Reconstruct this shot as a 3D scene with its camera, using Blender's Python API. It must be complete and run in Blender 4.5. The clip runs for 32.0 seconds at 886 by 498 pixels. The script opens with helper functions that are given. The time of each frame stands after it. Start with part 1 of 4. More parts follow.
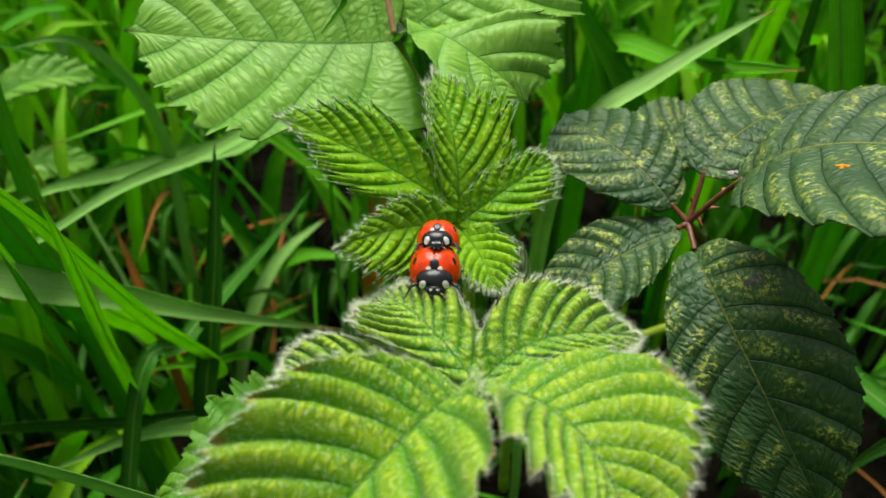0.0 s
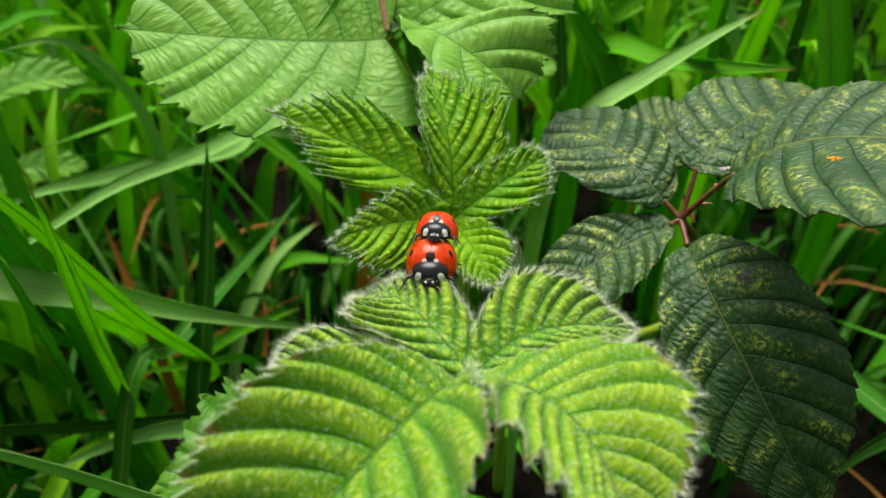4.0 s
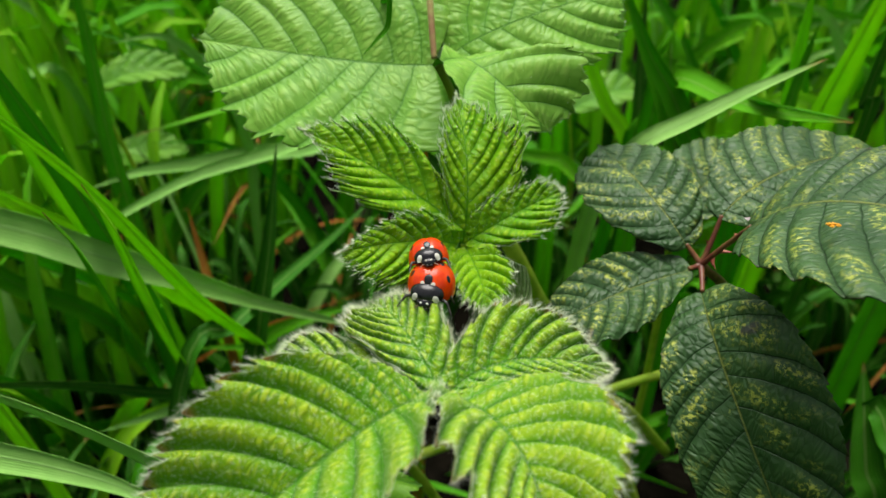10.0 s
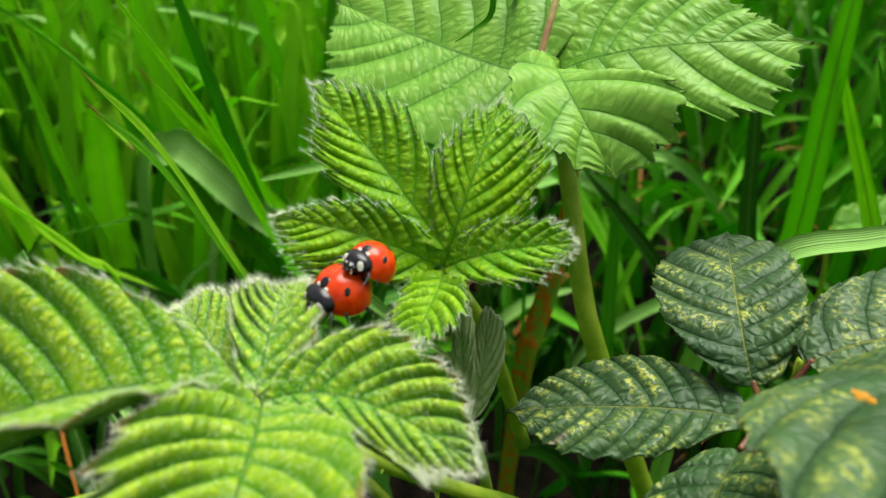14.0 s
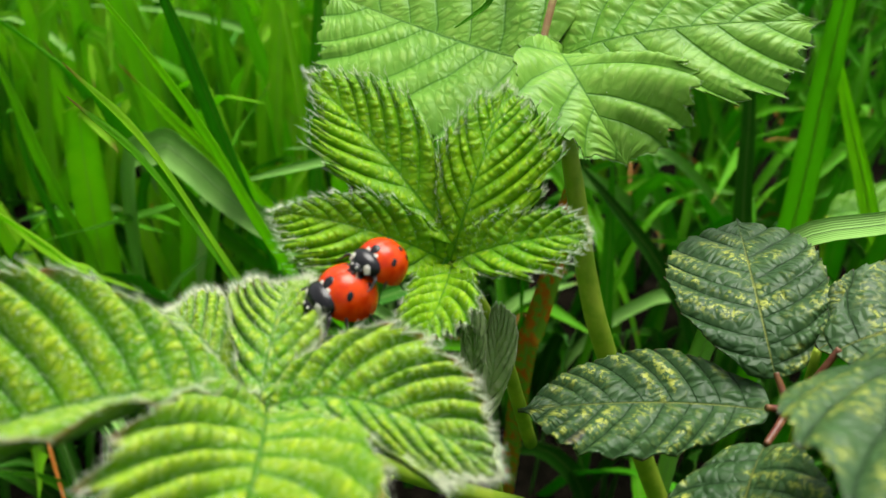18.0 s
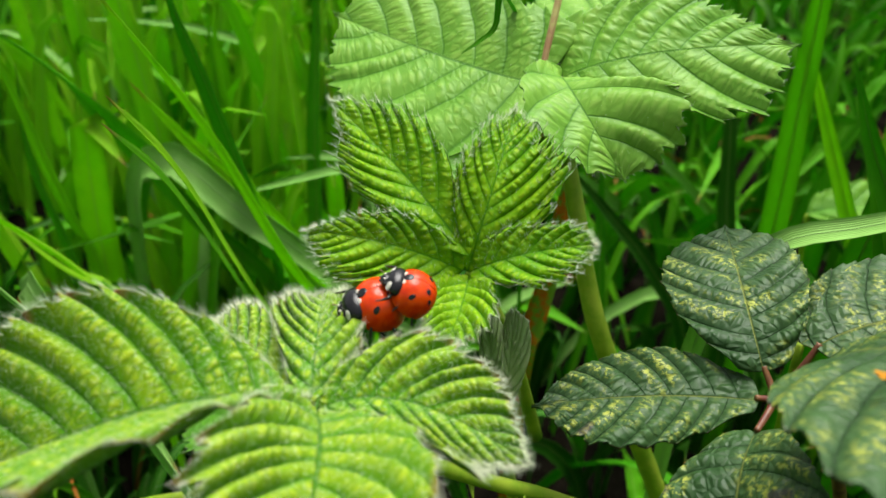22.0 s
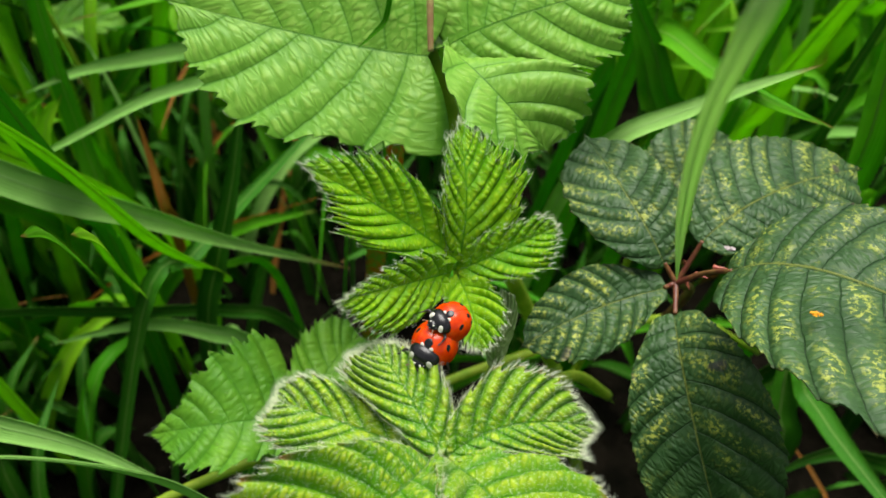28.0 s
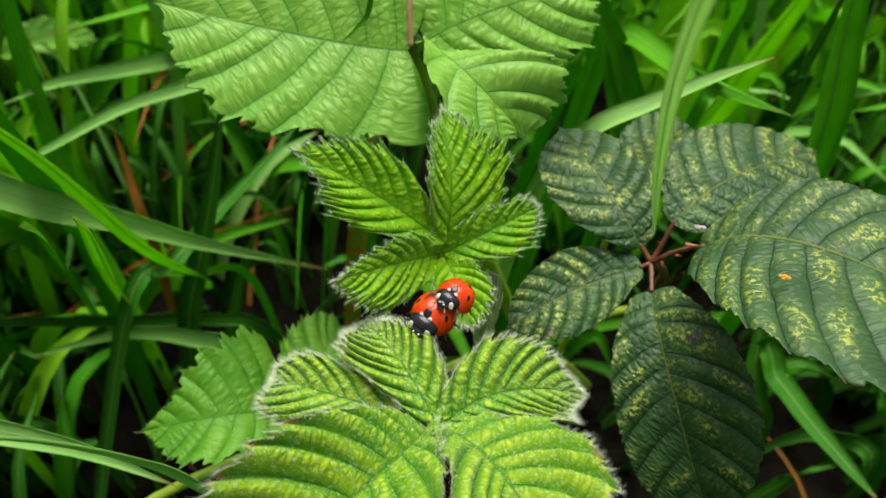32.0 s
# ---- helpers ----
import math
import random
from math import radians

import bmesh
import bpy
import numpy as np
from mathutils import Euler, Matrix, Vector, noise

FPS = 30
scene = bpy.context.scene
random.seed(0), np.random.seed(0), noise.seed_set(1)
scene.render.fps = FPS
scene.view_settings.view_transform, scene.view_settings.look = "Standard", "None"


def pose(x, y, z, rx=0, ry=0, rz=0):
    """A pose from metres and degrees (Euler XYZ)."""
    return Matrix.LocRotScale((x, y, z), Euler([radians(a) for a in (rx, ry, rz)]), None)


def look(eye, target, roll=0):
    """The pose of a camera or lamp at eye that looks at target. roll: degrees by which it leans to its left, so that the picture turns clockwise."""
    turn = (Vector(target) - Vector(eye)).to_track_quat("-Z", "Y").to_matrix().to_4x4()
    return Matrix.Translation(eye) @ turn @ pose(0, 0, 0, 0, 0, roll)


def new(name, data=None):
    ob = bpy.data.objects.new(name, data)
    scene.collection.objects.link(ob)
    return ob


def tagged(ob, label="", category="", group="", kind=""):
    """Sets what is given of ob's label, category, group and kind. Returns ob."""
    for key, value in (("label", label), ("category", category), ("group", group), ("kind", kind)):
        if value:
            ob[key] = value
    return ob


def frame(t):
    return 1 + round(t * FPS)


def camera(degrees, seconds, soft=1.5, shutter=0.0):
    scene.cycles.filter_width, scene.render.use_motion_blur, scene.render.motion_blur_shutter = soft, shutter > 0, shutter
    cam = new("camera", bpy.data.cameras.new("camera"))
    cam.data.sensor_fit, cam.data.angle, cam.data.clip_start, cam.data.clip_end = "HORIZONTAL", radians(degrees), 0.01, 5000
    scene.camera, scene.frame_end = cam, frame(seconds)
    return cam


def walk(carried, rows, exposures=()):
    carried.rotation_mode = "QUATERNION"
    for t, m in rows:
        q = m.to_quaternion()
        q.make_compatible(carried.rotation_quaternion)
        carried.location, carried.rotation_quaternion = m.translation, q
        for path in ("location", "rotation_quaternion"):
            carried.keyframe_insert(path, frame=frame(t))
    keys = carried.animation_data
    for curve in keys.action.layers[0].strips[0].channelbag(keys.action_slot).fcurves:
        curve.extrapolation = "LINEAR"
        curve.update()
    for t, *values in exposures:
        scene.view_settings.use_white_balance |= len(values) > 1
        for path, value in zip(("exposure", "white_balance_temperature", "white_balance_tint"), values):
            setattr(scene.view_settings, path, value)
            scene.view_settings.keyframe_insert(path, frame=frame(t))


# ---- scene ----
cam = camera(61.81, 32.0)
# seconds, place in metres, turn in degrees
PATH = [
    (0.0, 0.00087, 0.00025, 0.22031, 49.98, -0.29, -0.01),
    (0.5, 0.00150, -0.00119, 0.22051, 50.36, -0.43, -0.06),
    (1.0, 0.00206, -0.00041, 0.21941, 50.20, -0.16, 0.29),
    (1.5, 0.00203, -0.00088, 0.21943, 50.17, -0.06, 0.29),
    (2.0, 0.00195, -0.00075, 0.21929, 50.09, -0.14, 0.12),
    (2.5, 0.00163, -0.00011, 0.21893, 50.04, -0.15, 0.03),
    (4.5, 0.00048, -0.00149, 0.21933, 50.90, -0.77, -0.84),
    (5.0, 0.00052, -0.00213, 0.21994, 51.22, -0.90, -1.02),
    (5.5, 0.00006, -0.00214, 0.21987, 51.54, -0.92, -1.08),
    (6.0, 0.00000, -0.00226, 0.21982, 51.59, -0.79, -0.80),
    (6.5, 0.00019, -0.00232, 0.21963, 51.55, -0.77, -0.80),
    (7.0, 0.00022, -0.00241, 0.21950, 51.68, -0.92, -1.08),
    (7.5, -0.00017, -0.00287, 0.21939, 51.67, -0.90, -1.27),
    (8.0, -0.00073, -0.00371, 0.22021, 51.60, -0.89, -1.39),
    (8.5, -0.00049, -0.00335, 0.21984, 51.74, -0.98, -1.46),
    (9.0, -0.00055, -0.00317, 0.21963, 51.79, -0.93, -1.30),
    (9.5, -0.00039, -0.00322, 0.21994, 51.82, -0.74, -0.76),
    (10.0, 0.01186, -0.00267, 0.22441, 50.77, -0.43, 9.09),
    (10.5, 0.03084, 0.00104, 0.21276, 53.38, -1.40, 21.36),
    (11.0, 0.04350, 0.00679, 0.21110, 53.47, -0.78, 28.85),
    (11.5, 0.04679, 0.01336, 0.21023, 53.76, 0.04, 33.83),
    (12.0, 0.04740, 0.01688, 0.21169, 54.27, -0.53, 36.67),
    (12.5, 0.04668, 0.01995, 0.21151, 54.84, -1.36, 38.81),
    (13.0, 0.04338, 0.01979, 0.21139, 55.44, -2.12, 39.22),
    (13.5, 0.04217, 0.02033, 0.21086, 55.58, -2.40, 39.21),
    (14.0, 0.04258, 0.02182, 0.21095, 54.91, -2.33, 39.44),
    (14.5, 0.04179, 0.02367, 0.20922, 54.57, -2.41, 39.33),
    (16.5, 0.04074, 0.02237, 0.20934, 54.65, -2.22, 38.34),
    (17.0, 0.04083, 0.02251, 0.20898, 54.89, -2.10, 37.98),
    (17.5, 0.03985, 0.02313, 0.20762, 54.99, -1.99, 37.79),
    (18.0, 0.03931, 0.02252, 0.20819, 54.98, -1.97, 37.83),
    (18.5, 0.03815, 0.01957, 0.21066, 55.18, -1.97, 37.92),
    (19.0, 0.04006, 0.01889, 0.21147, 55.34, -2.24, 37.25),
    (19.5, 0.04046, 0.01933, 0.21102, 55.34, -2.08, 37.15),
    (20.0, 0.04066, 0.01762, 0.21203, 55.41, -1.78, 37.16),
    (20.5, 0.04060, 0.01822, 0.21175, 55.21, -1.80, 36.41),
    (21.0, 0.04016, 0.01754, 0.21261, 55.22, -1.44, 36.12),
    (21.5, 0.03941, 0.01620, 0.21327, 55.15, -1.66, 36.13),
    (22.0, 0.03927, 0.01602, 0.21356, 54.90, -1.76, 36.16),
    (22.5, 0.03823, 0.01611, 0.21283, 54.63, -1.78, 35.94),
    (23.0, 0.03794, 0.01552, 0.21367, 54.38, -1.68, 35.94),
    (23.5, 0.03832, 0.01630, 0.21250, 54.21, -1.64, 35.35),
    (24.0, 0.03737, 0.01645, 0.21216, 54.17, -1.58, 34.95),
    (24.5, 0.03679, 0.01617, 0.21358, 54.02, -1.99, 34.30),
    (25.0, 0.03538, 0.01443, 0.21608, 53.55, -2.90, 33.99),
    (25.5, 0.03352, 0.01513, 0.22306, 49.88, -3.47, 30.80),
    (27.5, 0.00179, 0.01961, 0.23758, 38.28, -7.08, 8.76),
    (28.0, -0.00010, 0.01403, 0.24207, 37.89, -6.53, 7.59),
    (28.5, 0.00025, 0.01009, 0.24469, 38.67, -6.15, 6.74),
    (29.0, 0.00053, 0.00942, 0.24424, 39.68, -6.31, 6.39),
    (29.5, 0.00057, 0.01005, 0.24259, 39.13, -6.51, 6.11),
    (30.0, 0.00080, 0.01066, 0.24137, 39.43, -6.60, 5.84),
    (30.5, 0.00086, 0.01068, 0.24092, 39.06, -7.24, 4.96),
    (31.0, -0.00005, 0.01064, 0.24043, 38.95, -6.50, 5.04),
    (31.5, -0.00057, 0.00906, 0.24132, 38.99, -6.94, 4.77),
    (32.0, -0.00184, 0.00755, 0.24167, 39.72, -7.34, 4.70),
]
walk(cam, [(t, pose(x, y, z, rx, ry, rz)) for t, x, y, z, rx, ry, rz in PATH],
     exposures=((0.0, 0.50), (9.5, 0.50), (12.0, 0.70), (25.0, 0.68), (27.5, 0.54), (32.0, 0.54)))
# a close focus on the ladybirds
cam.data.dof.use_dof = True
cam.data.dof.focus_distance = 0.088
cam.data.dof.aperture_fstop = 34.0

# ---- light: a bright overcast sky ----
world = bpy.data.worlds.new("overcast_sky")
scene.world = world
world.use_nodes = True
wn, wl = world.node_tree.nodes, world.node_tree.links
sky = wn.new("ShaderNodeTexSky")
sky.sky_type = "NISHITA"
sky.sun_disc = False
sky.sun_elevation, sky.sun_rotation = radians(70), radians(-16)
sky.air_density, sky.dust_density = 1.0, 4.0
grey = wn.new("ShaderNodeHueSaturation")
grey.inputs["Saturation"].default_value = 0.22
wl.new(sky.outputs[0], grey.inputs["Color"])
wl.new(grey.outputs[0], wn["Background"].inputs[0])
wn["Background"].inputs[1].default_value = 0.11
sun = new("sun", bpy.data.lights.new("sun", "SUN"))
sun.data.energy, sun.data.angle, sun.data.color = 3.6, radians(45), (1.0, 0.97, 0.90)
sun.matrix_world = look((-0.10, 0.34, 1.0), (0, 0, 0))

MM = 0.001


# ---- materials ----
class Mat:
    """A small helper to write node materials."""

    def __init__(self, name):
        self.m = bpy.data.materials.new(name)
        self.m.use_nodes = True
        self.n, self.l = self.m.node_tree.nodes, self.m.node_tree.links
        self.bsdf = self.n["Principled BSDF"]
        self.out = self.n["Material Output"]

    def node(self, kind):
        return self.n.new(kind)

    def put(self, socket, value):
        if isinstance(value, bpy.types.NodeSocket):
            self.l.new(value, socket)
        else:
            socket.default_value = value

    def math(self, op, a, b=0.0, c=0.0):
        nd = self.node("ShaderNodeMath")
        nd.operation = op
        for i, v in enumerate((a, b, c)):
            self.put(nd.inputs[i], v)
        return nd.outputs[0]

    def mix(self, fac, a, b, blend="MIX"):
        nd = self.node("ShaderNodeMix")
        nd.data_type, nd.blend_type = "RGBA", blend
        self.put(nd.inputs[0], fac)
        for i, v in ((6, a), (7, b)):
            self.put(nd.inputs[i], (*v, 1.0) if isinstance(v, tuple) and len(v) == 3 else v)
        return nd.outputs[2]

    def noise(self, scale, detail=3.0, rough=0.55, coord="Object", vec=None):
        nd = self.node("ShaderNodeTexNoise")
        nd.inputs["Scale"].default_value = scale
        nd.inputs["Detail"].default_value = detail
        nd.inputs["Roughness"].default_value = rough
        self.put(nd.inputs["Vector"], vec if vec is not None else self.node("ShaderNodeTexCoord").outputs[coord])
        return nd.outputs["Fac"]

    def step(self, x, lo, hi):
        nd = self.node("ShaderNodeMapRange")
        nd.interpolation_type = "SMOOTHSTEP"
        self.put(nd.inputs[0], x)
        nd.inputs[1].default_value, nd.inputs[2].default_value = lo, hi
        return nd.outputs[0]

    def bump(self, height, strength, distance):
        nd = self.node("ShaderNodeBump")
        nd.inputs["Strength"].default_value, nd.inputs["Distance"].default_value = strength, distance
        self.put(nd.inputs["Height"], height)
        self.l.new(nd.outputs[0], self.bsdf.inputs["Normal"])
        return nd.outputs[0]

    def done(self, color, rough, spec=0.5, through_light=0.0, tint=None):
        self.put(self.bsdf.inputs["Base Color"], (*color, 1.0) if isinstance(color, tuple) else color)
        self.put(self.bsdf.inputs["Roughness"], rough)
        self.bsdf.inputs["Specular IOR Level"].default_value = spec
        if through_light:
            tr = self.node("ShaderNodeBsdfTranslucent")
            self.put(tr.inputs[0], tint if tint is not None else color)
            mx = self.node("ShaderNodeMixShader")
            mx.inputs[0].default_value = through_light
            self.l.new(self.bsdf.outputs[0], mx.inputs[1])
            self.l.new(tr.outputs[0], mx.inputs[2])
            self.l.new(mx.outputs[0], self.out.inputs[0])
        return self.m


def leaf_material(name, light, dark, vein, rim, rough, spec, mottle=None, fuzz=0.0, cells=(2.0, 14.0), bend=0.3, bump=0.5, relief=0.0004, through_light=0.3,
                  vein_width=0.10, trough_shade=0.5, mid=None, mid_width=0.06, net_dark=0.35, rim_from=0.88, crest_light=None, sheen=0.0):
    """A leaf: UV x counts the side veins, UV y runs from the midrib (0) to the margin (1); the map Fine is in mm; cells: puckers a mm, across and along."""
    k = Mat(name)
    main = k.node("ShaderNodeUVMap")
    main.uv_map = "UVMap"
    sep = k.node("ShaderNodeSeparateXYZ")
    k.l.new(main.outputs[0], sep.inputs[0])
    u, v = sep.outputs[0], sep.outputs[1]
    shift = k.math("MULTIPLY", k.math("SUBTRACT", k.noise(260.0, 2.0), 0.5), 0.16)
    uw = k.math("ADD", u, shift)
    near = k.math("MULTIPLY", k.math("ABSOLUTE", k.math("SUBTRACT", k.math("FRACT", k.math("ADD", uw, 0.5)), 0.5)), 2.0)
    side_vein = k.math("SUBTRACT", 1.0, k.step(near, 0.0, vein_width * 2.2))
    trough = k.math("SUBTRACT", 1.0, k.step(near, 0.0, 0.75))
    midrib = k.math("SUBTRACT", 1.0, k.step(v, mid_width * 0.3, mid_width))
    veins = k.math("MAXIMUM", side_vein, midrib)
    big = k.noise(90.0, 3.0)
    fine = k.noise(900.0, 4.0)
    col = k.mix(k.step(big, 0.30, 0.70), dark, light)
    col = k.mix(k.math("MULTIPLY", k.step(fine, 0.35, 0.75), 0.3), col, light)
    net = k.node("ShaderNodeTexVoronoi")
    net.feature = "DISTANCE_TO_EDGE"
    net.inputs["Scale"].default_value = 1.0
    weave = k.node("ShaderNodeCombineXYZ")
    square = k.node("ShaderNodeUVMap")
    square.uv_map = "Fine"
    flat = k.node("ShaderNodeSeparateXYZ")
    k.l.new(square.outputs[0], flat.inputs[0])
    k.put(weave.inputs[0], k.math("ADD", k.math("MULTIPLY", flat.outputs[0], cells[0]), k.math("MULTIPLY", k.noise(420.0, 2.0), bend)))
    k.put(weave.inputs[1], k.math("ADD", k.math("MULTIPLY", flat.outputs[1], cells[1]), k.math("MULTIPLY", k.noise(360.0, 2.0), bend)))
    k.l.new(weave.outputs[0], net.inputs["Vector"])
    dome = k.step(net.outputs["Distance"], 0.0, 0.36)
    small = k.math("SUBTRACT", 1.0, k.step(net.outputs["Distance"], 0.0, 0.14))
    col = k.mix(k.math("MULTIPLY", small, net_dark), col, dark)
    # highlights on the pucker tops, painted into the colour
    if crest_light:
        col = k.mix(k.math("MULTIPLY", k.math("MULTIPLY", dome, k.math("SUBTRACT", 1.0, trough)), k.step(fine, 0.0, 0.5)), col, crest_light)
    if mottle:
        patch = k.math("MULTIPLY", k.step(k.noise(170.0, 2.0), 0.40, 0.60), k.step(k.noise(1500.0, 4.0, 0.75), 0.50, 0.58))
        patch = k.math("MULTIPLY", patch, k.math("SUBTRACT", 1.0, trough))
        col = k.mix(k.math("MULTIPLY", patch, 0.8), col, mottle)
        stain = k.math("MULTIPLY", k.step(k.noise(170.0, 1.0, 0.4), 0.74, 0.78), 0.6)
        col = k.mix(stain, col, (0.05, 0.02, 0.05))
    # valleys between pleats: the leaf's deeper green and painted shade together
    col = k.mix(k.math("MULTIPLY", trough, trough_shade), col, dark)
    col = k.mix(k.math("MULTIPLY", side_vein, 0.75), col, vein)
    col = k.mix(k.math("MULTIPLY", midrib, 0.8), col, mid if mid else vein)
    edge = k.math("MULTIPLY", k.step(v, rim_from, 1.0), k.step(k.noise(300.0, 2.0), 0.30, 0.55))
    col = k.mix(k.math("MULTIPLY", edge, 0.85), col, rim)
    if fuzz:
        hair = k.noise(3200.0, 2.0, 0.7)
        col = k.mix(k.math("MULTIPLY", k.step(hair, 0.50, 0.72), fuzz), col, (0.62, 0.70, 0.52))
    hgt = k.math("ADD", dome, k.math("MULTIPLY", fine, 0.25))
    hgt = k.math("SUBTRACT", hgt, k.math("MULTIPLY", veins, 0.9))
    k.bump(hgt, bump, relief)
    tint = k.mix(0.5, col, (0.22, 0.42, 0.02))
    k.bsdf.inputs["Sheen Weight"].default_value, k.bsdf.inputs["Sheen Roughness"].default_value = sheen, 0.35
    k.bsdf.inputs["Sheen Tint"].default_value = (0.85, 0.95, 0.75, 1.0)
    return k.done(col, rough, spec, through_light, tint)


def blade_material(name, a, b, rough=0.42, through_light=0.28, rim=(0.30, 0.42, 0.12), rust=None):
    k = Mat(name)
    uv = k.node("ShaderNodeUVMap").outputs[0]
    sep = k.node("ShaderNodeSeparateXYZ")
    k.l.new(uv, sep.inputs[0])
    info = k.node("ShaderNodeObjectInfo").outputs["Random"]
    isl = k.node("ShaderNodeNewGeometry").outputs["Random Per Island"]
    pick = k.math("FRACT", k.math("ADD", info, isl))
    col = k.mix(pick, a, b)
    streak = k.math("SINE", k.math("MULTIPLY", sep.outputs[0], 70.0))
    blot = k.noise(160.0, 3.0)
    col = k.mix(k.math("MULTIPLY", k.step(blot, 0.4, 0.75), 0.5), col, a)
    col = k.mix(k.math("MULTIPLY", k.step(streak, 0.2, 1.0), 0.16), col, rim)
    keel = k.math("SUBTRACT", 1.0, k.step(k.math("ABSOLUTE", k.math("SUBTRACT", sep.outputs[0], 0.5)), 0.0, 0.07))
    col = k.mix(k.math("MULTIPLY", keel, 0.35), col, rim)
    if rust:
        col = k.mix(k.step(k.noise(520.0, 4.0, 0.7), 0.47, 0.56), col, rust)
    brown = k.math("MULTIPLY", k.step(sep.outputs[1], 0.93, 1.0), k.step(pick, 0.5, 0.7))
    col = k.mix(brown, col, (0.35, 0.20, 0.06))
    k.bump(k.math("ADD", streak, k.math("MULTIPLY", k.noise(900.0, 2.0), 1.5)), 0.35, 0.0001)
    return k.done(col, rough, 0.10, through_light)


def plain_material(name, a, b, rough, spec=0.5, scale=600.0, bump=0.3, depth=0.0001, through_light=0.0, coat=0.0):
    k = Mat(name)
    col = k.mix(k.step(k.noise(scale, 3.0), 0.35, 0.65), a, b)
    k.bump(k.noise(scale * 3.0, 3.0), bump, depth)
    k.bsdf.inputs["Coat Weight"].default_value = coat
    k.bsdf.inputs["Coat Roughness"].default_value = 0.12
    return k.done(col, rough, spec, through_light)


YOUNG = leaf_material("young_leaf", (0.27, 0.53, 0.004), (0.095, 0.34, 0.002), (0.055, 0.26, 0.002), (0.36, 0.46, 0.12), 0.42, 0.22, fuzz=0.05, cells=(0.9, 1.35), bump=0.4, relief=0.0002, through_light=0.46, trough_shade=0.42, vein_width=0.04, mid_width=0.025, net_dark=0.05, rim_from=0.94, crest_light=(0.36, 0.60, 0.008), sheen=0.05)
FRONT = leaf_material("downy_leaf", (0.24, 0.40, 0.008), (0.060, 0.24, 0.002), (0.036, 0.17, 0.002), (0.40, 0.16, 0.07), 0.55, 0.16, fuzz=0.36, cells=(0.8, 1.2), bump=0.45, relief=0.00022, through_light=0.3, trough_shade=0.8, vein_width=0.05, mid_width=0.03, net_dark=0.05, rim_from=0.84, crest_light=(0.36, 0.50, 0.020), sheen=0.08)
PALE = leaf_material("grown_leaf", (0.20, 0.41, 0.048), (0.10, 0.28, 0.018), (0.040, 0.17, 0.006), (0.20, 0.24, 0.09), 0.42, 0.22, fuzz=0.02, cells=(0.55, 0.75), bend=0.5, bump=0.35, relief=0.00022, through_light=0.22, vein_width=0.05, trough_shade=0.45, mid_width=0.016, net_dark=0.3, rim_from=0.96, crest_light=(0.23, 0.43, 0.060))
UNDER = leaf_material("lower_leaf", (0.15, 0.34, 0.020), (0.060, 0.21, 0.009), (0.045, 0.18, 0.007), (0.19, 0.30, 0.06), 0.45, 0.22, fuzz=0.03, cells=(0.55, 0.75), bend=0.5, bump=0.5, relief=0.0002, through_light=0.22, vein_width=0.04, trough_shade=0.35, mid_width=0.02, net_dark=0.3, rim_from=0.95)
OLD = leaf_material("old_leaf", (0.054, 0.118, 0.034), (0.018, 0.054, 0.013), (0.005, 0.022, 0.004), (0.06, 0.02, 0.014), 0.46, 0.26, mottle=(0.36, 0.40, 0.06), cells=(0.55, 0.8), bump=0.55, relief=0.0003, through_light=0.05, vein_width=0.035, trough_shade=0.45, mid=(0.16, 0.19, 0.035), mid_width=0.016, net_dark=0.5, rim_from=0.95)
GRASS = blade_material("grass_green", (0.055, 0.34, 0.003), (0.14, 0.48, 0.005), 0.45, 0.5)
GRASS_PALE = blade_material("grass_pale", (0.20, 0.48, 0.08), (0.30, 0.57, 0.13), 0.42, 0.36, (0.34, 0.5, 0.2))
# copy of grass_pale with brightness put into its colour, for the drooping blade
GRASS_PALE_LIT = blade_material("grass_pale_lit", (0.50, 0.72, 0.26), (0.54, 0.76, 0.30), 0.5, 0.6, (0.56, 0.74, 0.38))
# darkened copy of grass_green: shade low in the sward is painted in
GRASS_SHADE_COPY = blade_material("grass_shade_copy", (0.010, 0.10, 0.002), (0.028, 0.17, 0.003), 0.45, 0.2)
# brightened copy of grass_green: the open light is part of its colour
GRASS_LIT_COPY = blade_material("grass_lit_copy", (0.20, 0.56, 0.008), (0.36, 0.70, 0.018), 0.45, 0.62)
STRAW = blade_material("dead_grass", (0.36, 0.12, 0.012), (0.26, 0.14, 0.03), 0.7, 0.15, (0.5, 0.3, 0.12))
RUST = blade_material("rusty_grass", (0.14, 0.34, 0.015), (0.18, 0.38, 0.02), 0.6, 0.3, (0.3, 0.4, 0.1), (0.50, 0.17, 0.008))
BUD = leaf_material("bud_leaf", (0.50, 0.60, 0.30), (0.36, 0.50, 0.18), (0.28, 0.42, 0.14), (0.50, 0.56, 0.32), 0.65, 0.2, fuzz=0.2, cells=(0.5, 0.6), bump=0.3, relief=0.0002, through_light=0.45, vein_width=0.08, trough_shade=0.2)
STEM = plain_material("green_stem", (0.24, 0.42, 0.02), (0.38, 0.52, 0.04), 0.5, 0.3, 300.0, 0.3, 0.0001, 0.35)
REDSTEM = plain_material("red_stem", (0.10, 0.020, 0.012), (0.20, 0.10, 0.03), 0.45, 0.5, 350.0)
TANSTEM = plain_material("tan_stem", (0.30, 0.17, 0.08), (0.40, 0.36, 0.12), 0.5, 0.3, 300.0)
THORN = plain_material("thorn", (0.30, 0.05, 0.04), (0.42, 0.14, 0.08), 0.4, 0.5, 500.0)
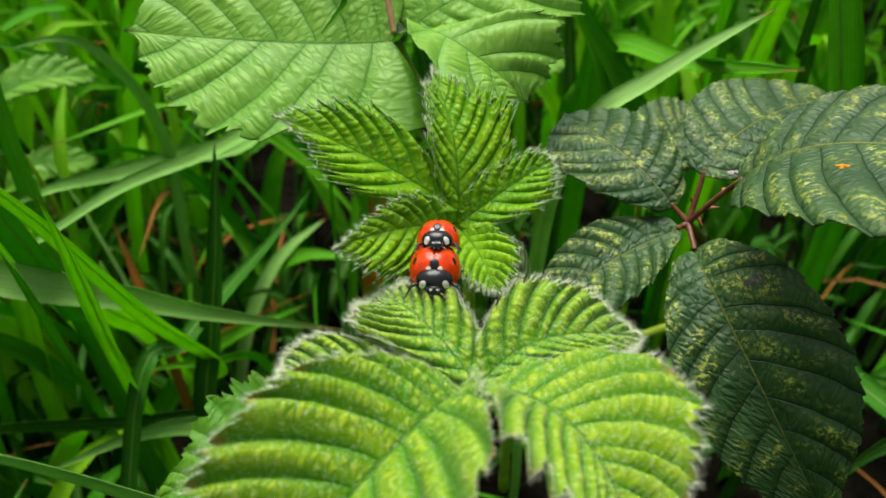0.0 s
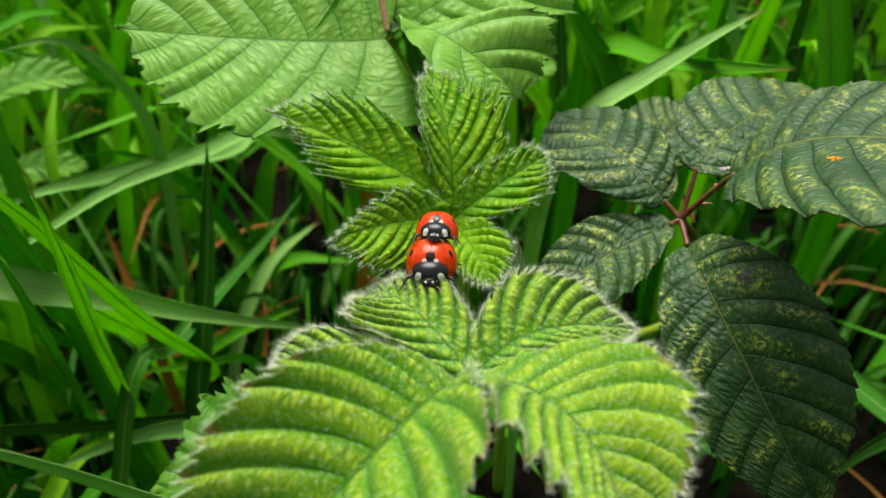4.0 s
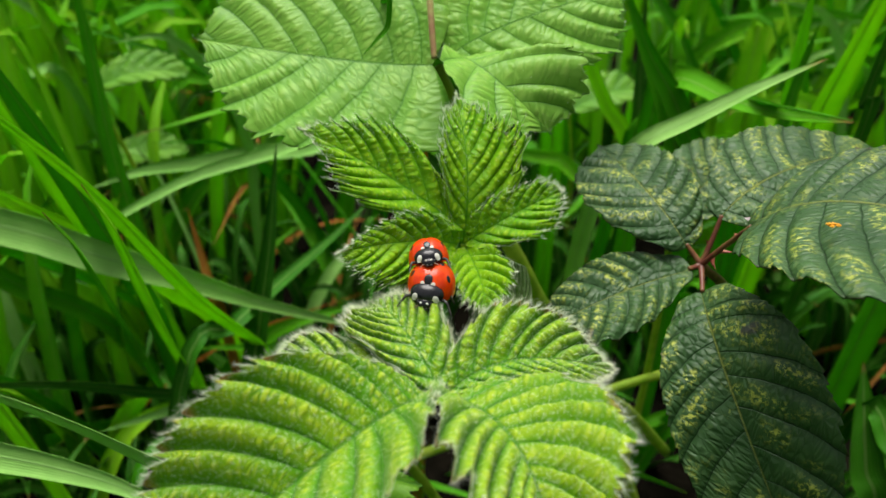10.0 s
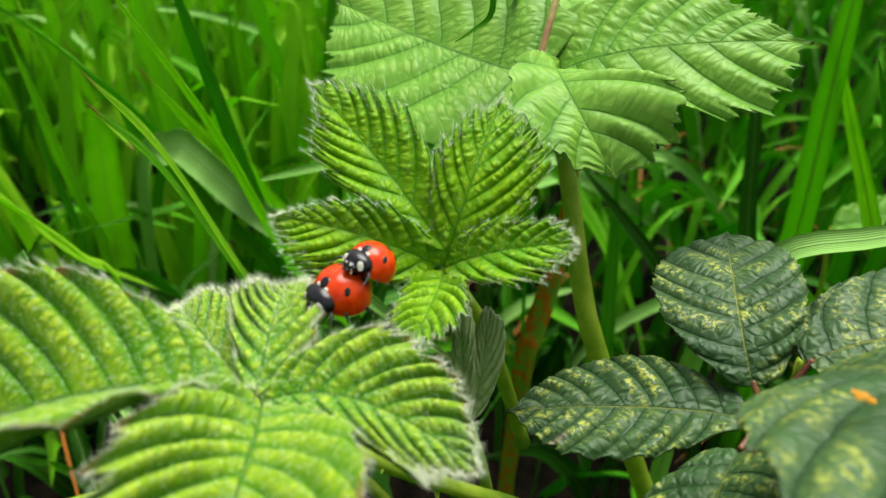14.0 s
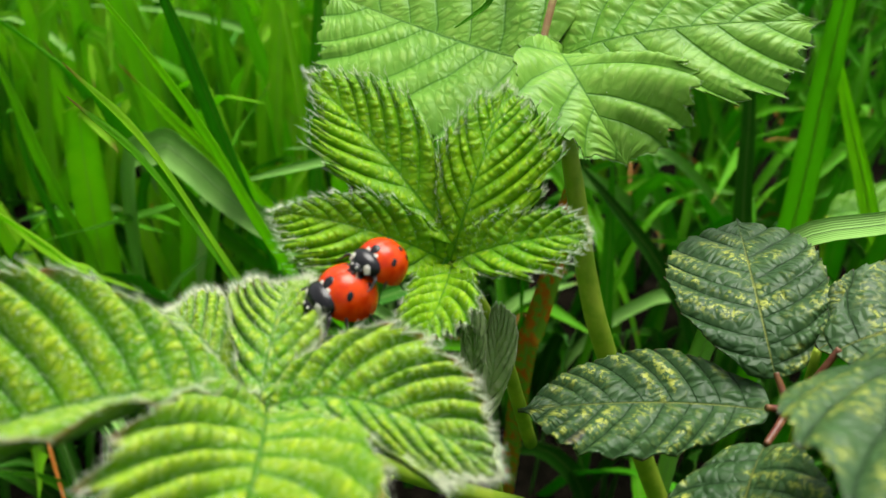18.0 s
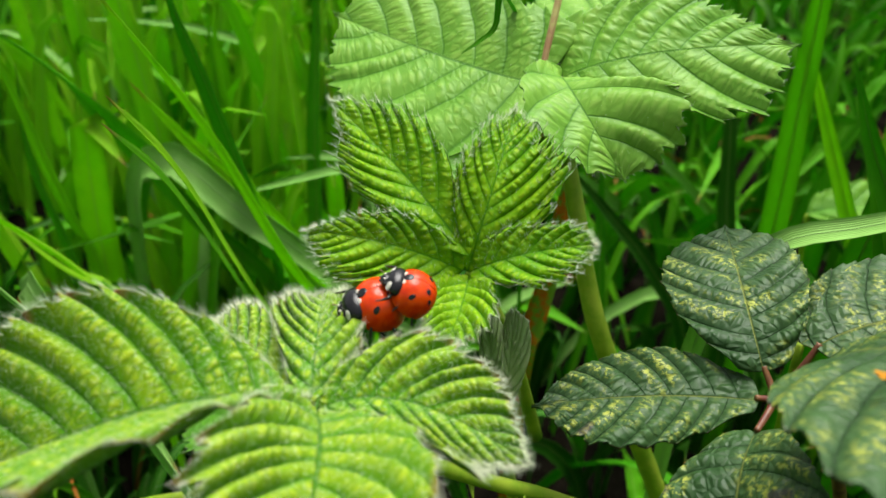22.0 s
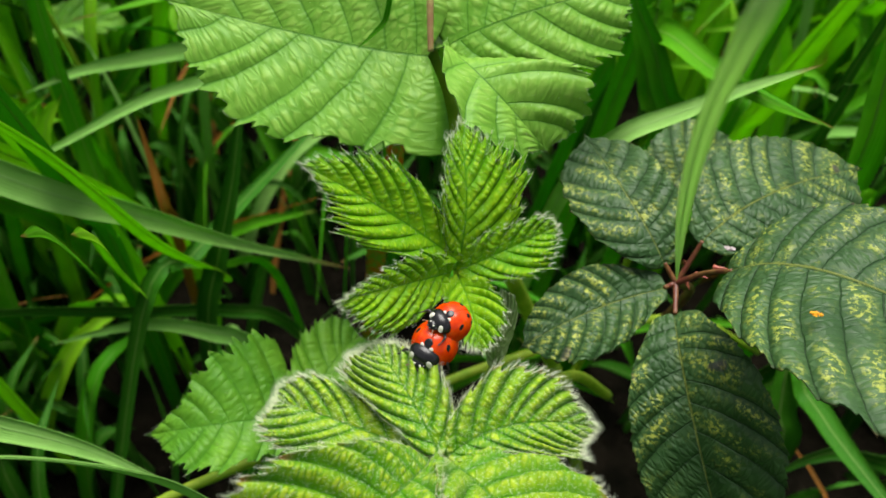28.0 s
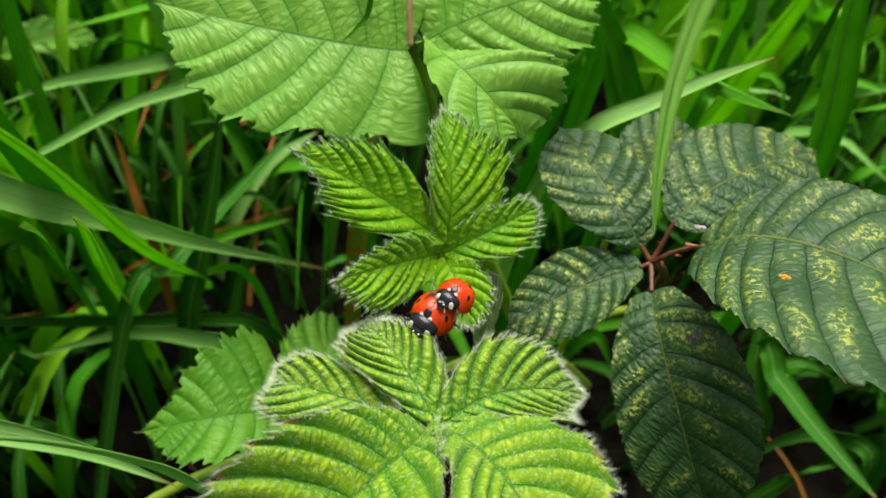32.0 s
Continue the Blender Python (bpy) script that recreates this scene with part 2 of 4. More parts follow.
HAIR = plain_material("leaf_hair", (0.80, 0.86, 0.66), (0.88, 0.90, 0.74), 0.6, 0.3, 400.0, 0.0, 0.0001, 0.6)


def soil_material():
    k = Mat("soil")
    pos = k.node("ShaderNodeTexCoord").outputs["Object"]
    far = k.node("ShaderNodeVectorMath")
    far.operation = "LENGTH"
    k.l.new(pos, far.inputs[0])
    # near-black round the bramble: shade between the blades painted into the soil
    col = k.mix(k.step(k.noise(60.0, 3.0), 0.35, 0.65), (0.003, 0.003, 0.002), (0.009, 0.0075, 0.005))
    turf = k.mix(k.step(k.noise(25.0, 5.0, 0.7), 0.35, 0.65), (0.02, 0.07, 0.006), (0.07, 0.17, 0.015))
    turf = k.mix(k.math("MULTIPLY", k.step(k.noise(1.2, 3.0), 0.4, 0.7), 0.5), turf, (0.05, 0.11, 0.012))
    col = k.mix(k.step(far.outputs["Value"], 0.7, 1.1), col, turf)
    k.bump(k.noise(180.0, 4.0), 1.0, 0.004)
    return k.done(col, 1.0, 0.0)


SOIL = soil_material()
RED = plain_material("red_wing_case", (0.50, 0.026, 0.0005), (0.60, 0.050, 0.0007), 0.24, 0.28, 900.0, 0.03, 0.00005, 0.0, 0.12)
BLACK = plain_material("black_shell", (0.006, 0.006, 0.007), (0.010, 0.010, 0.011), 0.26, 0.36, 900.0, 0.05, 0.00005, 0.0, 0.05)
CREAM = plain_material("cream_mark", (0.55, 0.54, 0.46), (0.62, 0.60, 0.50), 0.4, 0.4, 900.0, 0.1)
LEG = plain_material("black_leg", (0.010, 0.009, 0.008), (0.03, 0.025, 0.02), 0.4, 0.5, 900.0)
FEELER = plain_material("brown_feeler", (0.16, 0.09, 0.05), (0.24, 0.15, 0.09), 0.5, 0.4, 900.0)
POLLEN = plain_material("orange_speck", (0.62, 0.25, 0.006), (0.68, 0.34, 0.012), 0.6, 0.3, 900.0)
FLUFF = plain_material("grey_fluff", (0.30, 0.25, 0.25), (0.48, 0.42, 0.42), 0.9, 0.2, 900.0)


# ---- mesh helpers ----
def mesh_from(name, verts, faces, material, uvs=None, smooth=True):
    me = bpy.data.meshes.new(name)
    me.from_pydata([tuple(p) for p in verts], [], faces)
    me.materials.append(material)
    if smooth:
        me.polygons.foreach_set("use_smooth", [True] * len(me.polygons))
    if uvs is not None:
        layer = me.uv_layers.new(name="UVMap")
        loops = np.empty(len(me.loops), dtype=np.int32)
        me.loops.foreach_get("vertex_index", loops)
        layer.data.foreach_set("uv", np.asarray(uvs, dtype=np.float32)[loops].ravel())
    me.update()
    return me


def part_mesh(name, me, parent=None, label=""):
    ob = new(name, me)
    if parent is not None:
        ob.parent = parent
    return tagged(ob, label)


def thing(name, label, category, group="", at=(0, 0, 0)):
    ob = new(name)
    ob.empty_display_size = 0.005
    ob.location = Vector(at) * MM
    return tagged(ob, label, category, group)


def unit(a):
    return a / max(np.linalg.norm(a), 1e-9)


def smooth_curve(points, n):
    """A smooth line through a few points (Catmull-Rom)."""
    p = np.array(points, float)
    p = np.vstack([2 * p[0] - p[1], p, 2 * p[-1] - p[-2]])
    out, segs = [], len(p) - 3
    for i in range(n + 1):
        s = i / n * segs
        j = min(int(s), segs - 1)
        t = s - j
        a, b, c, d = p[j:j + 4]
        out.append(0.5 * (2 * b + (c - a) * t + (2 * a - 5 * b + 4 * c - d) * t * t + (3 * b - a - 3 * c + d) * t ** 3))
    return np.array(out)


def tube(points, radii, sides=10, n=24):
    """Rings along a smooth line; radii run from its start to its end. Millimetres in, metres out."""
    line = smooth_curve(points, n)
    rad = np.interp(np.linspace(0, 1, n + 1), np.linspace(0, 1, len(radii)), radii)
    verts, faces = [], []
    ref = np.array([0.31, 0.17, 0.93])
    for i, c in enumerate(line):
        t = unit(line[min(i + 1, n)] - line[max(i - 1, 0)])
        a = unit(np.cross(t, ref))
        b = np.cross(t, a)
        for j in range(sides):
            w = 2 * math.pi * j / sides
            verts.append((c + rad[i] * (math.cos(w) * a + math.sin(w) * b)) * MM)
    for i in range(n):
        for j in range(sides):
            k = (j + 1) % sides
            faces.append((i * sides + j, i * sides + k, (i + 1) * sides + k, (i + 1) * sides + j))
    faces.append(tuple(range(sides - 1, -1, -1)))
    faces.append(tuple(range(n * sides, (n + 1) * sides)))
    return verts, faces


def tube_part(name, points, radii, material, parent=None, label="", sides=10, n=24):
    v, f = tube(points, radii, sides, n)
    return part_mesh(name, mesh_from(name, v, f, material), parent, label)


# ---- leaves ----
def grid_mesh(name, verts, quads, material, uvs, fine=None):
    """A smooth mesh from arrays: points in metres, four corners a face, one UV a point."""
    me = bpy.data.meshes.new(name)
    me.vertices.add(len(verts))
    me.vertices.foreach_set("co", np.asarray(verts, dtype=np.float32).ravel())
    quads = np.asarray(quads, dtype=np.int32)
    me.loops.add(quads.size)
    me.loops.foreach_set("vertex_index", quads.ravel())
    me.polygons.add(len(quads))
    me.polygons.foreach_set("loop_start", np.arange(0, quads.size, 4, dtype=np.int32))
    me.polygons.foreach_set("use_smooth", np.ones(len(quads), dtype=bool))
    me.update(calc_edges=True)
    layer = me.uv_layers.new(name="UVMap")
    layer.data.foreach_set("uv", np.asarray(uvs, dtype=np.float32)[quads.ravel()].ravel())
    if fine is not None:
        me.uv_layers.new(name="Fine").data.foreach_set("uv", np.asarray(fine, dtype=np.float32)[quads.ravel()].ravel())
        layer.active_render = True
    me.materials.append(material)
    me.update()
    return me


def leaflet(parent, material, base, bend, tip, up, left, right, veins=8, fan=(95, 32), fold=12.0, curl=0.10, ridge=0.5, tooth=0.14,
            wave=0.6, hairs=0, hair_len=0.7, thick=0.22, label="", seed=1, name="leaflet", blunt=0.6, point=0.6, quilt=0.2, cell=1.3, sharp=0.7, drop=0.8):
    """One toothed, pleated leaflet. base, bend and tip draw the midrib (mm); left and right are lengths of the side veins from base to tip (mm);
    fan: the angle between the first and the last side veins and the midrib; quilt and cell: height and size of the puckers between the fine veins (mm)."""
    rng = np.random.RandomState(seed)
    sub = 20
    nu, nv = veins * sub, 42
    b, c, t = (np.array(p, float) for p in (base, bend, tip))
    us = np.linspace(0, 1, nu + 1)
    vs = np.linspace(-1, 1, 2 * nv + 1)
    mid = ((1 - us) ** 2)[:, None] * b + (2 * us * (1 - us))[:, None] * c + (us ** 2)[:, None] * t
    tan = (2 * (1 - us))[:, None] * (c - b) + (2 * us)[:, None] * (t - c)
    tan /= np.linalg.norm(tan, axis=1)[:, None]
    upv = unit(np.array(up, float))
    nor = upv - (tan @ upv)[:, None] * tan
    nor /= np.linalg.norm(nor, axis=1)[:, None]
    sid = np.cross(tan, nor)
    size = max(max(left), max(right))
    span = float(np.sum(np.linalg.norm(np.diff(mid, axis=0), axis=1)))
    marks = np.linspace(0, veins, veins + 1) + np.r_[0, rng.uniform(-0.24, 0.24, veins - 1), 0]
    theta = np.radians(fan[0] + (fan[1] - fan[0]) * us ** drop)
    folds = fold if isinstance(fold, tuple) else (fold, fold)
    low = rng.uniform(0, 6.28, 4)
    sides = {}
    for side, widths in ((-1.0, left), (1.0, right)):
        ph = np.interp(us * veins, marks, np.arange(veins + 1)) + (0.35 if side > 0 else 0.0)
        frac = ph % 1.0
        fine = 1.0 - ((ph * 3.0 + 0.05) % 1.0) ** 1.3
        jit = np.interp(us, np.linspace(0, 1, veins * 3 + 1), rng.uniform(0.5, 1.5, veins * 3 + 1))
        cut = 1.0 - tooth * (0.55 * np.sin(math.pi * frac) ** 2 + 0.50 * jit * fine)
        prof = np.interp(us, np.linspace(0, 1, len(widths)), widths)
        wide = int(sub * 1.5)
        prof = np.convolve(np.pad(prof, (wide // 2, wide - 1 - wide // 2), mode="edge"), np.ones(wide) / wide, "valid")
        prof = prof * (1 - us ** 12)
        prof = np.minimum(prof, ((1 - us) * span + blunt) / np.maximum(np.cos(theta - math.radians(14)) + point * np.sin(theta - math.radians(14)), 0.05))
        sides[side] = ph, cut, np.sin(math.pi * frac) ** sharp, prof, rng.uniform(0, 1, veins + 3)[np.floor(ph).astype(int)], np.abs(frac - 0.5)
    verts, uvs, fine = np.zeros((nu + 1, 2 * nv + 1, 3)), np.zeros((nu + 1, 2 * nv + 1, 2)), np.zeros((nu + 1, 2 * nv + 1, 2))
    for j, v in enumerate(vs):
        side = 1.0 if v > 0 else -1.0
        phase, cut, pleat, prof, shift, off = sides[side]
        a = abs(v)
        length = prof * a * (cut ** (a ** 3))
        th = theta - math.radians(14) * a
        phi = math.radians(folds[1] if v > 0 else folds[0])
        across = side * math.cos(phi) * sid + math.sin(phi) * nor
        p = mid + length[:, None] * (np.cos(th)[:, None] * tan + np.sin(th)[:, None] * across)
        env = np.sin(min(1.0, a * 1.6) * math.pi / 2) * (0.55 + 0.45 * a)
        full = np.minimum(1, prof / size + 0.25)
        lift = ridge * pleat * env * full - curl * prof * a * a
        lift += wave * 0.5 * a * (np.sin(us * 9 + low[0] + side * low[1]) * 0.5 + np.sin(us * 17 + low[2] + side * low[3]) * 0.35)
        along = length + us * span * np.cos(th)
        rows = along / cell + shift * 3 - off * 0.5
        pucker = np.abs(np.sin(math.pi * rows)) ** 0.8 * (0.75 + 0.5 * np.sin(rows * 2.1 + shift * 9))
        lift += quilt * pucker * pleat * min(1.0, a * 5) * (1 - 0.6 * a ** 4)
        verts[:, j] = p + lift[:, None] * nor
        uvs[:, j, 0], uvs[:, j, 1] = phase, a * cut ** (a ** 3)
        fine[:, j, 0], fine[:, j, 1] = us * span * np.sin(th) + side * 40, along
    cols = 2 * nv + 1
    top = verts.reshape(-1, 3)
    bottom = (verts - thick * nor[:, None, :]).reshape(-1, 3)
    count = len(top)
    i, j = np.meshgrid(np.arange(nu), np.arange(2 * nv), indexing="ij")
    q = np.stack([i * cols + j, i * cols + j + 1, (i + 1) * cols + j + 1, (i + 1) * cols + j], -1).reshape(-1, 4)
    ring = np.array([i * cols for i in range(nu, -1, -1)] + list(range(1, cols)) + [i * cols + cols - 1 for i in range(1, nu + 1)] + [nu * cols + j for j in range(cols - 2, 0, -1)])
    nxt = np.roll(ring, -1)
    rim = np.stack([nxt, ring, ring + count, nxt + count], -1)
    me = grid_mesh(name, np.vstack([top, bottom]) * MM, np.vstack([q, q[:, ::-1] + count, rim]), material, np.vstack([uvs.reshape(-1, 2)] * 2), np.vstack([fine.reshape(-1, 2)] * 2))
    ob = part_mesh(name, me, parent, label)
    if hairs:
        norms = np.broadcast_to(nor[:, None, :], verts.shape)

        def strands(i, j, start, way, lengths, width):
            n = norms[i, j]
            cross = np.cross(way, rng.normal(size=way.shape))
            cross /= np.linalg.norm(cross, axis=1)[:, None]
            end = way + 0.35 * n + rng.normal(size=way.shape) * 0.25
            end /= np.linalg.norm(end, axis=1)[:, None]
            m = start + lengths[:, None] * (0.55 * way + 0.05 * n)
            e = start + lengths[:, None] * end
            return np.stack([start - cross * width, start + cross * width, m + cross * width * 0.7, m - cross * width * 0.7, e, e + cross * width * 0.2], 1).reshape(-1, 3)

        i = rng.randint(1, nu, hairs)
        left_edge = rng.rand(hairs) < 0.5
        j, inner = np.where(left_edge, 0, cols - 1), np.where(left_edge, 1, cols - 2)
        out = verts[i, j] - verts[i, inner]
        out /= np.maximum(np.linalg.norm(out, axis=1), 1e-6)[:, None]
        fr = (rng.rand(hairs) ** 2.0 * 1.2)[:, None]
        way = out + norms[i, j] * rng.uniform(-0.2, 0.8, hairs)[:, None] + rng.normal(size=(hairs, 3)) * 0.3
        way /= np.linalg.norm(way, axis=1)[:, None]
        fringe = strands(i, j, verts[i, j] * (1 - fr) + verts[i, inner] * fr, way, hair_len * rng.uniform(0.4, 1.3, hairs), 0.013)
        many = int(hairs * 0.7)
        i, j = rng.randint(1, nu, many), rng.randint(0, cols, many)
        way = norms[i, j] * 0.6 + tan[i] * 0.7 + rng.normal(size=(many, 3)) * 0.35
        way /= np.linalg.norm(way, axis=1)[:, None]
        down = strands(i, j, verts[i, j], way, hair_len * rng.uniform(0.3, 0.75, many), 0.009)
        pts = np.vstack([fringe, down]) * MM
        k = np.arange(len(pts) // 6)[:, None] * 6
        quads = np.vstack([k + [0, 1, 2, 3], k + [3, 2, 5, 4]])
        fuzz = part_mesh("hair_fringe", grid_mesh("hair_fringe", pts, quads, HAIR, np.zeros((len(pts), 2))), ob, "short white hairs along the leaf margin")
        tagged(fuzz, kind="stuff")
    return ob


# ---- grass ----
def blade_geometry(points, width, roll=0.0, keel=0.25, n=26, taper=0.75, root=0.7, flip=0.0, face=(0.12, -0.25, 0.96)):
    line = smooth_curve(points, n)
    verts, faces, uvs, outs = [], [], [], []
    cols = 5
    for i, c in enumerate(line):
        s = i / n
        t = unit(line[min(i + 1, n)] - line[max(i - 1, 0)])
        side = unit(np.cross(t, face))
        nrm = np.cross(side, t)
        w = math.radians(roll + flip * s)
        side, nrm = side * math.cos(w) + nrm * math.sin(w), nrm * math.cos(w) - side * math.sin(w)
        half = width / 2 * (root + (1 - root) * min(1, s * 4)) * (1 - max(0.0, (s - (1 - taper)) / taper) ** 2.2) + 0.03
        for j in range(cols):
            x = j / (cols - 1) * 2 - 1
            verts.append((c + side * half * x + nrm * keel * half * abs(x)) * MM)
            uvs.append((j / (cols - 1), s))
            outs.append(nrm * 0.12 * MM)
    top = len(verts)
    for i in range(n + 1):
        for j in range(cols):
            verts.append(np.array(verts[i * cols + j]) - outs[i * cols + j])
            uvs.append(uvs[i * cols + j])
    for i in range(n):
        for j in range(cols - 1):
            q = (i * cols + j, i * cols + j + 1, (i + 1) * cols + j + 1, (i + 1) * cols + j)
            faces.append(q)
            faces.append(tuple(top + k for k in reversed(q)))
        for a in (0, cols - 1):
            x, y = i * cols + a, (i + 1) * cols + a
            faces.append((x, y, y + top, x + top) if a else (y, x, x + top, y + top))
    return verts, faces, uvs


def grass_blade(points, width, material, label, **shape):
    v, f, u = blade_geometry(points, width, **shape)
    origin = np.array(v[0])
    ob = new("grass_blade", mesh_from("grass_blade", np.array(v) - origin, f, material, u))
    ob.location = origin
    line, k = [], 5
    for i in range(len(v) // 2 // k):
        c, e = np.array(v[i * k + 2]) - origin, (np.array(v[i * k + 3]) - np.array(v[i * k + 1])) * 0.06
        up = unit(np.cross(e, np.array(v[min(i + 1, 26) * k + 2]) - np.array(v[max(i - 1, 0) * k + 2]))) * 0.00005
        line.append((c - e, c + e, up))
    rv = [p for a, z, up in line for p in (a + up, z + up, z - up * 1.5, a - up * 1.5)]
    rf = [(i * 4 + a, i * 4 + (a + 1) % 4, i * 4 + 4 + (a + 1) % 4, i * 4 + 4 + a) for i in range(len(line) - 1) for a in range(4)]
    part_mesh("midrib", mesh_from("midrib", rv, rf, material, [(0.5, 0.5)] * len(rv)), ob)
    return tagged(ob, label, "grass blade", "single grass blades round the bramble")


def grass_field(name, material, count, area, tall, wide, seed, label, lean=0.5, keep=None):
    """Many blades in one mesh: area (x0, x1, y0, y1) and heights in mm."""
    rng = np.random.RandomState(seed)
    vv, ff, uu = [], [], []
    made = 0
    while made < count:
        x, y = rng.uniform(area[0], area[1]), rng.uniform(area[2], area[3])
        h = rng.uniform(*tall)
        ang = rng.uniform(0, 2 * math.pi)
        out = h * lean * rng.uniform(0.2, 1.0)
        dx, dy = math.cos(ang) * out, math.sin(ang) * out
        if keep is not None:
            h = keep(x, y, dx, dy, h)
            if h <= 0:
                continue
        droop = rng.uniform(0.0, 0.28) * h
        pts = [(x, y, -3), (x + dx * 0.2, y + dy * 0.2, h * 0.45), (x + dx * 0.55, y + dy * 0.55, h * 0.85), (x + dx, y + dy, h - droop)]
        w = rng.uniform(0, 2 * math.pi)
        v, f, u = blade_geometry(pts, rng.uniform(*wide), rng.uniform(-20, 20), 0.3, 9, 0.7, 0.8, rng.uniform(-50, 50), (0.7 * math.cos(w), 0.7 * math.sin(w) - 0.35, 0.45))
        k = len(vv)
        vv.extend(v)
        uu.extend(u)
        ff.extend([tuple(i + k for i in q) for q in f])
        made += 1
    ob = new(name, mesh_from(name, vv, ff, material, uu))
    return tagged(ob, label, "grass", kind="stuff")


# ---- ground ----
def make_ground():
    n, half = 90, 6.0
    verts, faces = [], []
    for i in range(n + 1):
        for j in range(n + 1):
            x = ((i / n * 2 - 1) ** 3) * half
            y = ((j / n * 2 - 1) ** 3) * half + 0.1
            z = 0.006 * noise.noise((x * 14, y * 14, 0)) + 0.012 * noise.noise((x * 4, y * 4, 5))
            verts.append((x, y, z))
    verts += [(-300, -300, -0.05), (300, -300, -0.05), (300, 300, -0.05), (-300, 300, -0.05)]
    for i in range(n):
        for j in range(n):
            a = i * (n + 1) + j
            faces.append((a, a + n + 1, a + n + 2, a + 1))
    k = (n + 1) ** 2
    c = [0, n * (n + 1), k - 1, n]
    for i in range(4):
        m = (i + 1) % 4
        faces.append((k + i, k + m, c[m], c[i]))
    tagged(new("ground", mesh_from("ground", verts, faces, SOIL)), "dark soil under the grass, the shade of the gaps put into its colour", "ground", kind="structure")


make_ground()

# ---- the young bramble leaf in the middle ----
def young_leaf():
    o = np.array([3, 73, 162.5])
    leaf = thing("young_bramble_leaf", "bright green young bramble leaf with pleated hairy leaflets", "leaf", "bramble leaves", o)

    def one(base, bend, tip, up, left, right, **kw):
        return leaflet(leaf, YOUNG, np.array(base) - o, np.array(bend) - o, np.array(tip) - o, up, left, right, hairs=1400, hair_len=0.8, ridge=0.85, quilt=0.26, cell=1.15, **kw)

    one((3.0, 73.2, 165.2), (-5.7, 73.2, 173.0), (-18.2, 73.7, 178.1), (-0.23, -0.39, 0.89), [2.0, 13.5, 11.2, 6.5, 3.2, 0.0], [3.2, 12.5, 11.5, 7.9, 4.7, 0.0], veins=10, fan=(52, 34), fold=(17.1, 10.5), tooth=0.30, seed=11)
    one((2.7, 73.4, 162.8), (4.0, 75.6, 173.5), (-0.5, 86.9, 177.4), (0.24, -0.44, 0.86), [3.7, 9.8, 8.4, 7.1, 3.3, 0.0], [11.0, 15.0, 14.0, 10.8, 5.9, 0.0], veins=10, fan=(52, 34), fold=(17.8, -1.9), tooth=0.30, seed=12)
    one((2.9, 73.5, 162.7), (8.6, 73.9, 168.2), (15.2, 79.5, 168.7), (0.11, -0.52, 0.85), [5.0, 6.3, 6.1, 5.9, 3.6, 0.0], [3.5, 9.3, 8.6, 6.8, 3.9, 0.0], veins=8, fan=(56, 34), fold=(11.3, 5.7), tooth=0.30, seed=13)
    one((2.3, 73.1, 162.9), (-1.6, 65.7, 169.8), (-10.6, 61.2, 169.3), (0.16, -0.63, 0.76), [6.0, 11.9, 9.9, 8.0, 4.6, 0.0], [4.0, 7.3, 6.2, 4.5, 2.4, 0.0], veins=10, fan=(56, 34), fold=(-8.2, 16.0), tooth=0.30, seed=14)
    one((3.1, 73.2, 162.5), (6.6, 66.9, 162.8), (7.1, 62.8, 161.3), (0.11, -0.49, 0.87), [4.6, 7.0, 6.3, 5.7, 3.6, 0.0], [5.1, 5.8, 6.6, 5.1, 2.4, 0.0], veins=8, fan=(66, 36), fold=(14.8, 13.1), tooth=0.27, seed=15)
    tube_part("petiole", [np.array([3.0, 73.4, 162.7]) - o, np.array([3.4, 75, 160]) - o, np.array([5, 81, 148]) - o, np.array([6, 92, 120]) - o], [0.5, 0.7, 0.9, 1.1], STEM, leaf)
    return leaf


young_leaf()


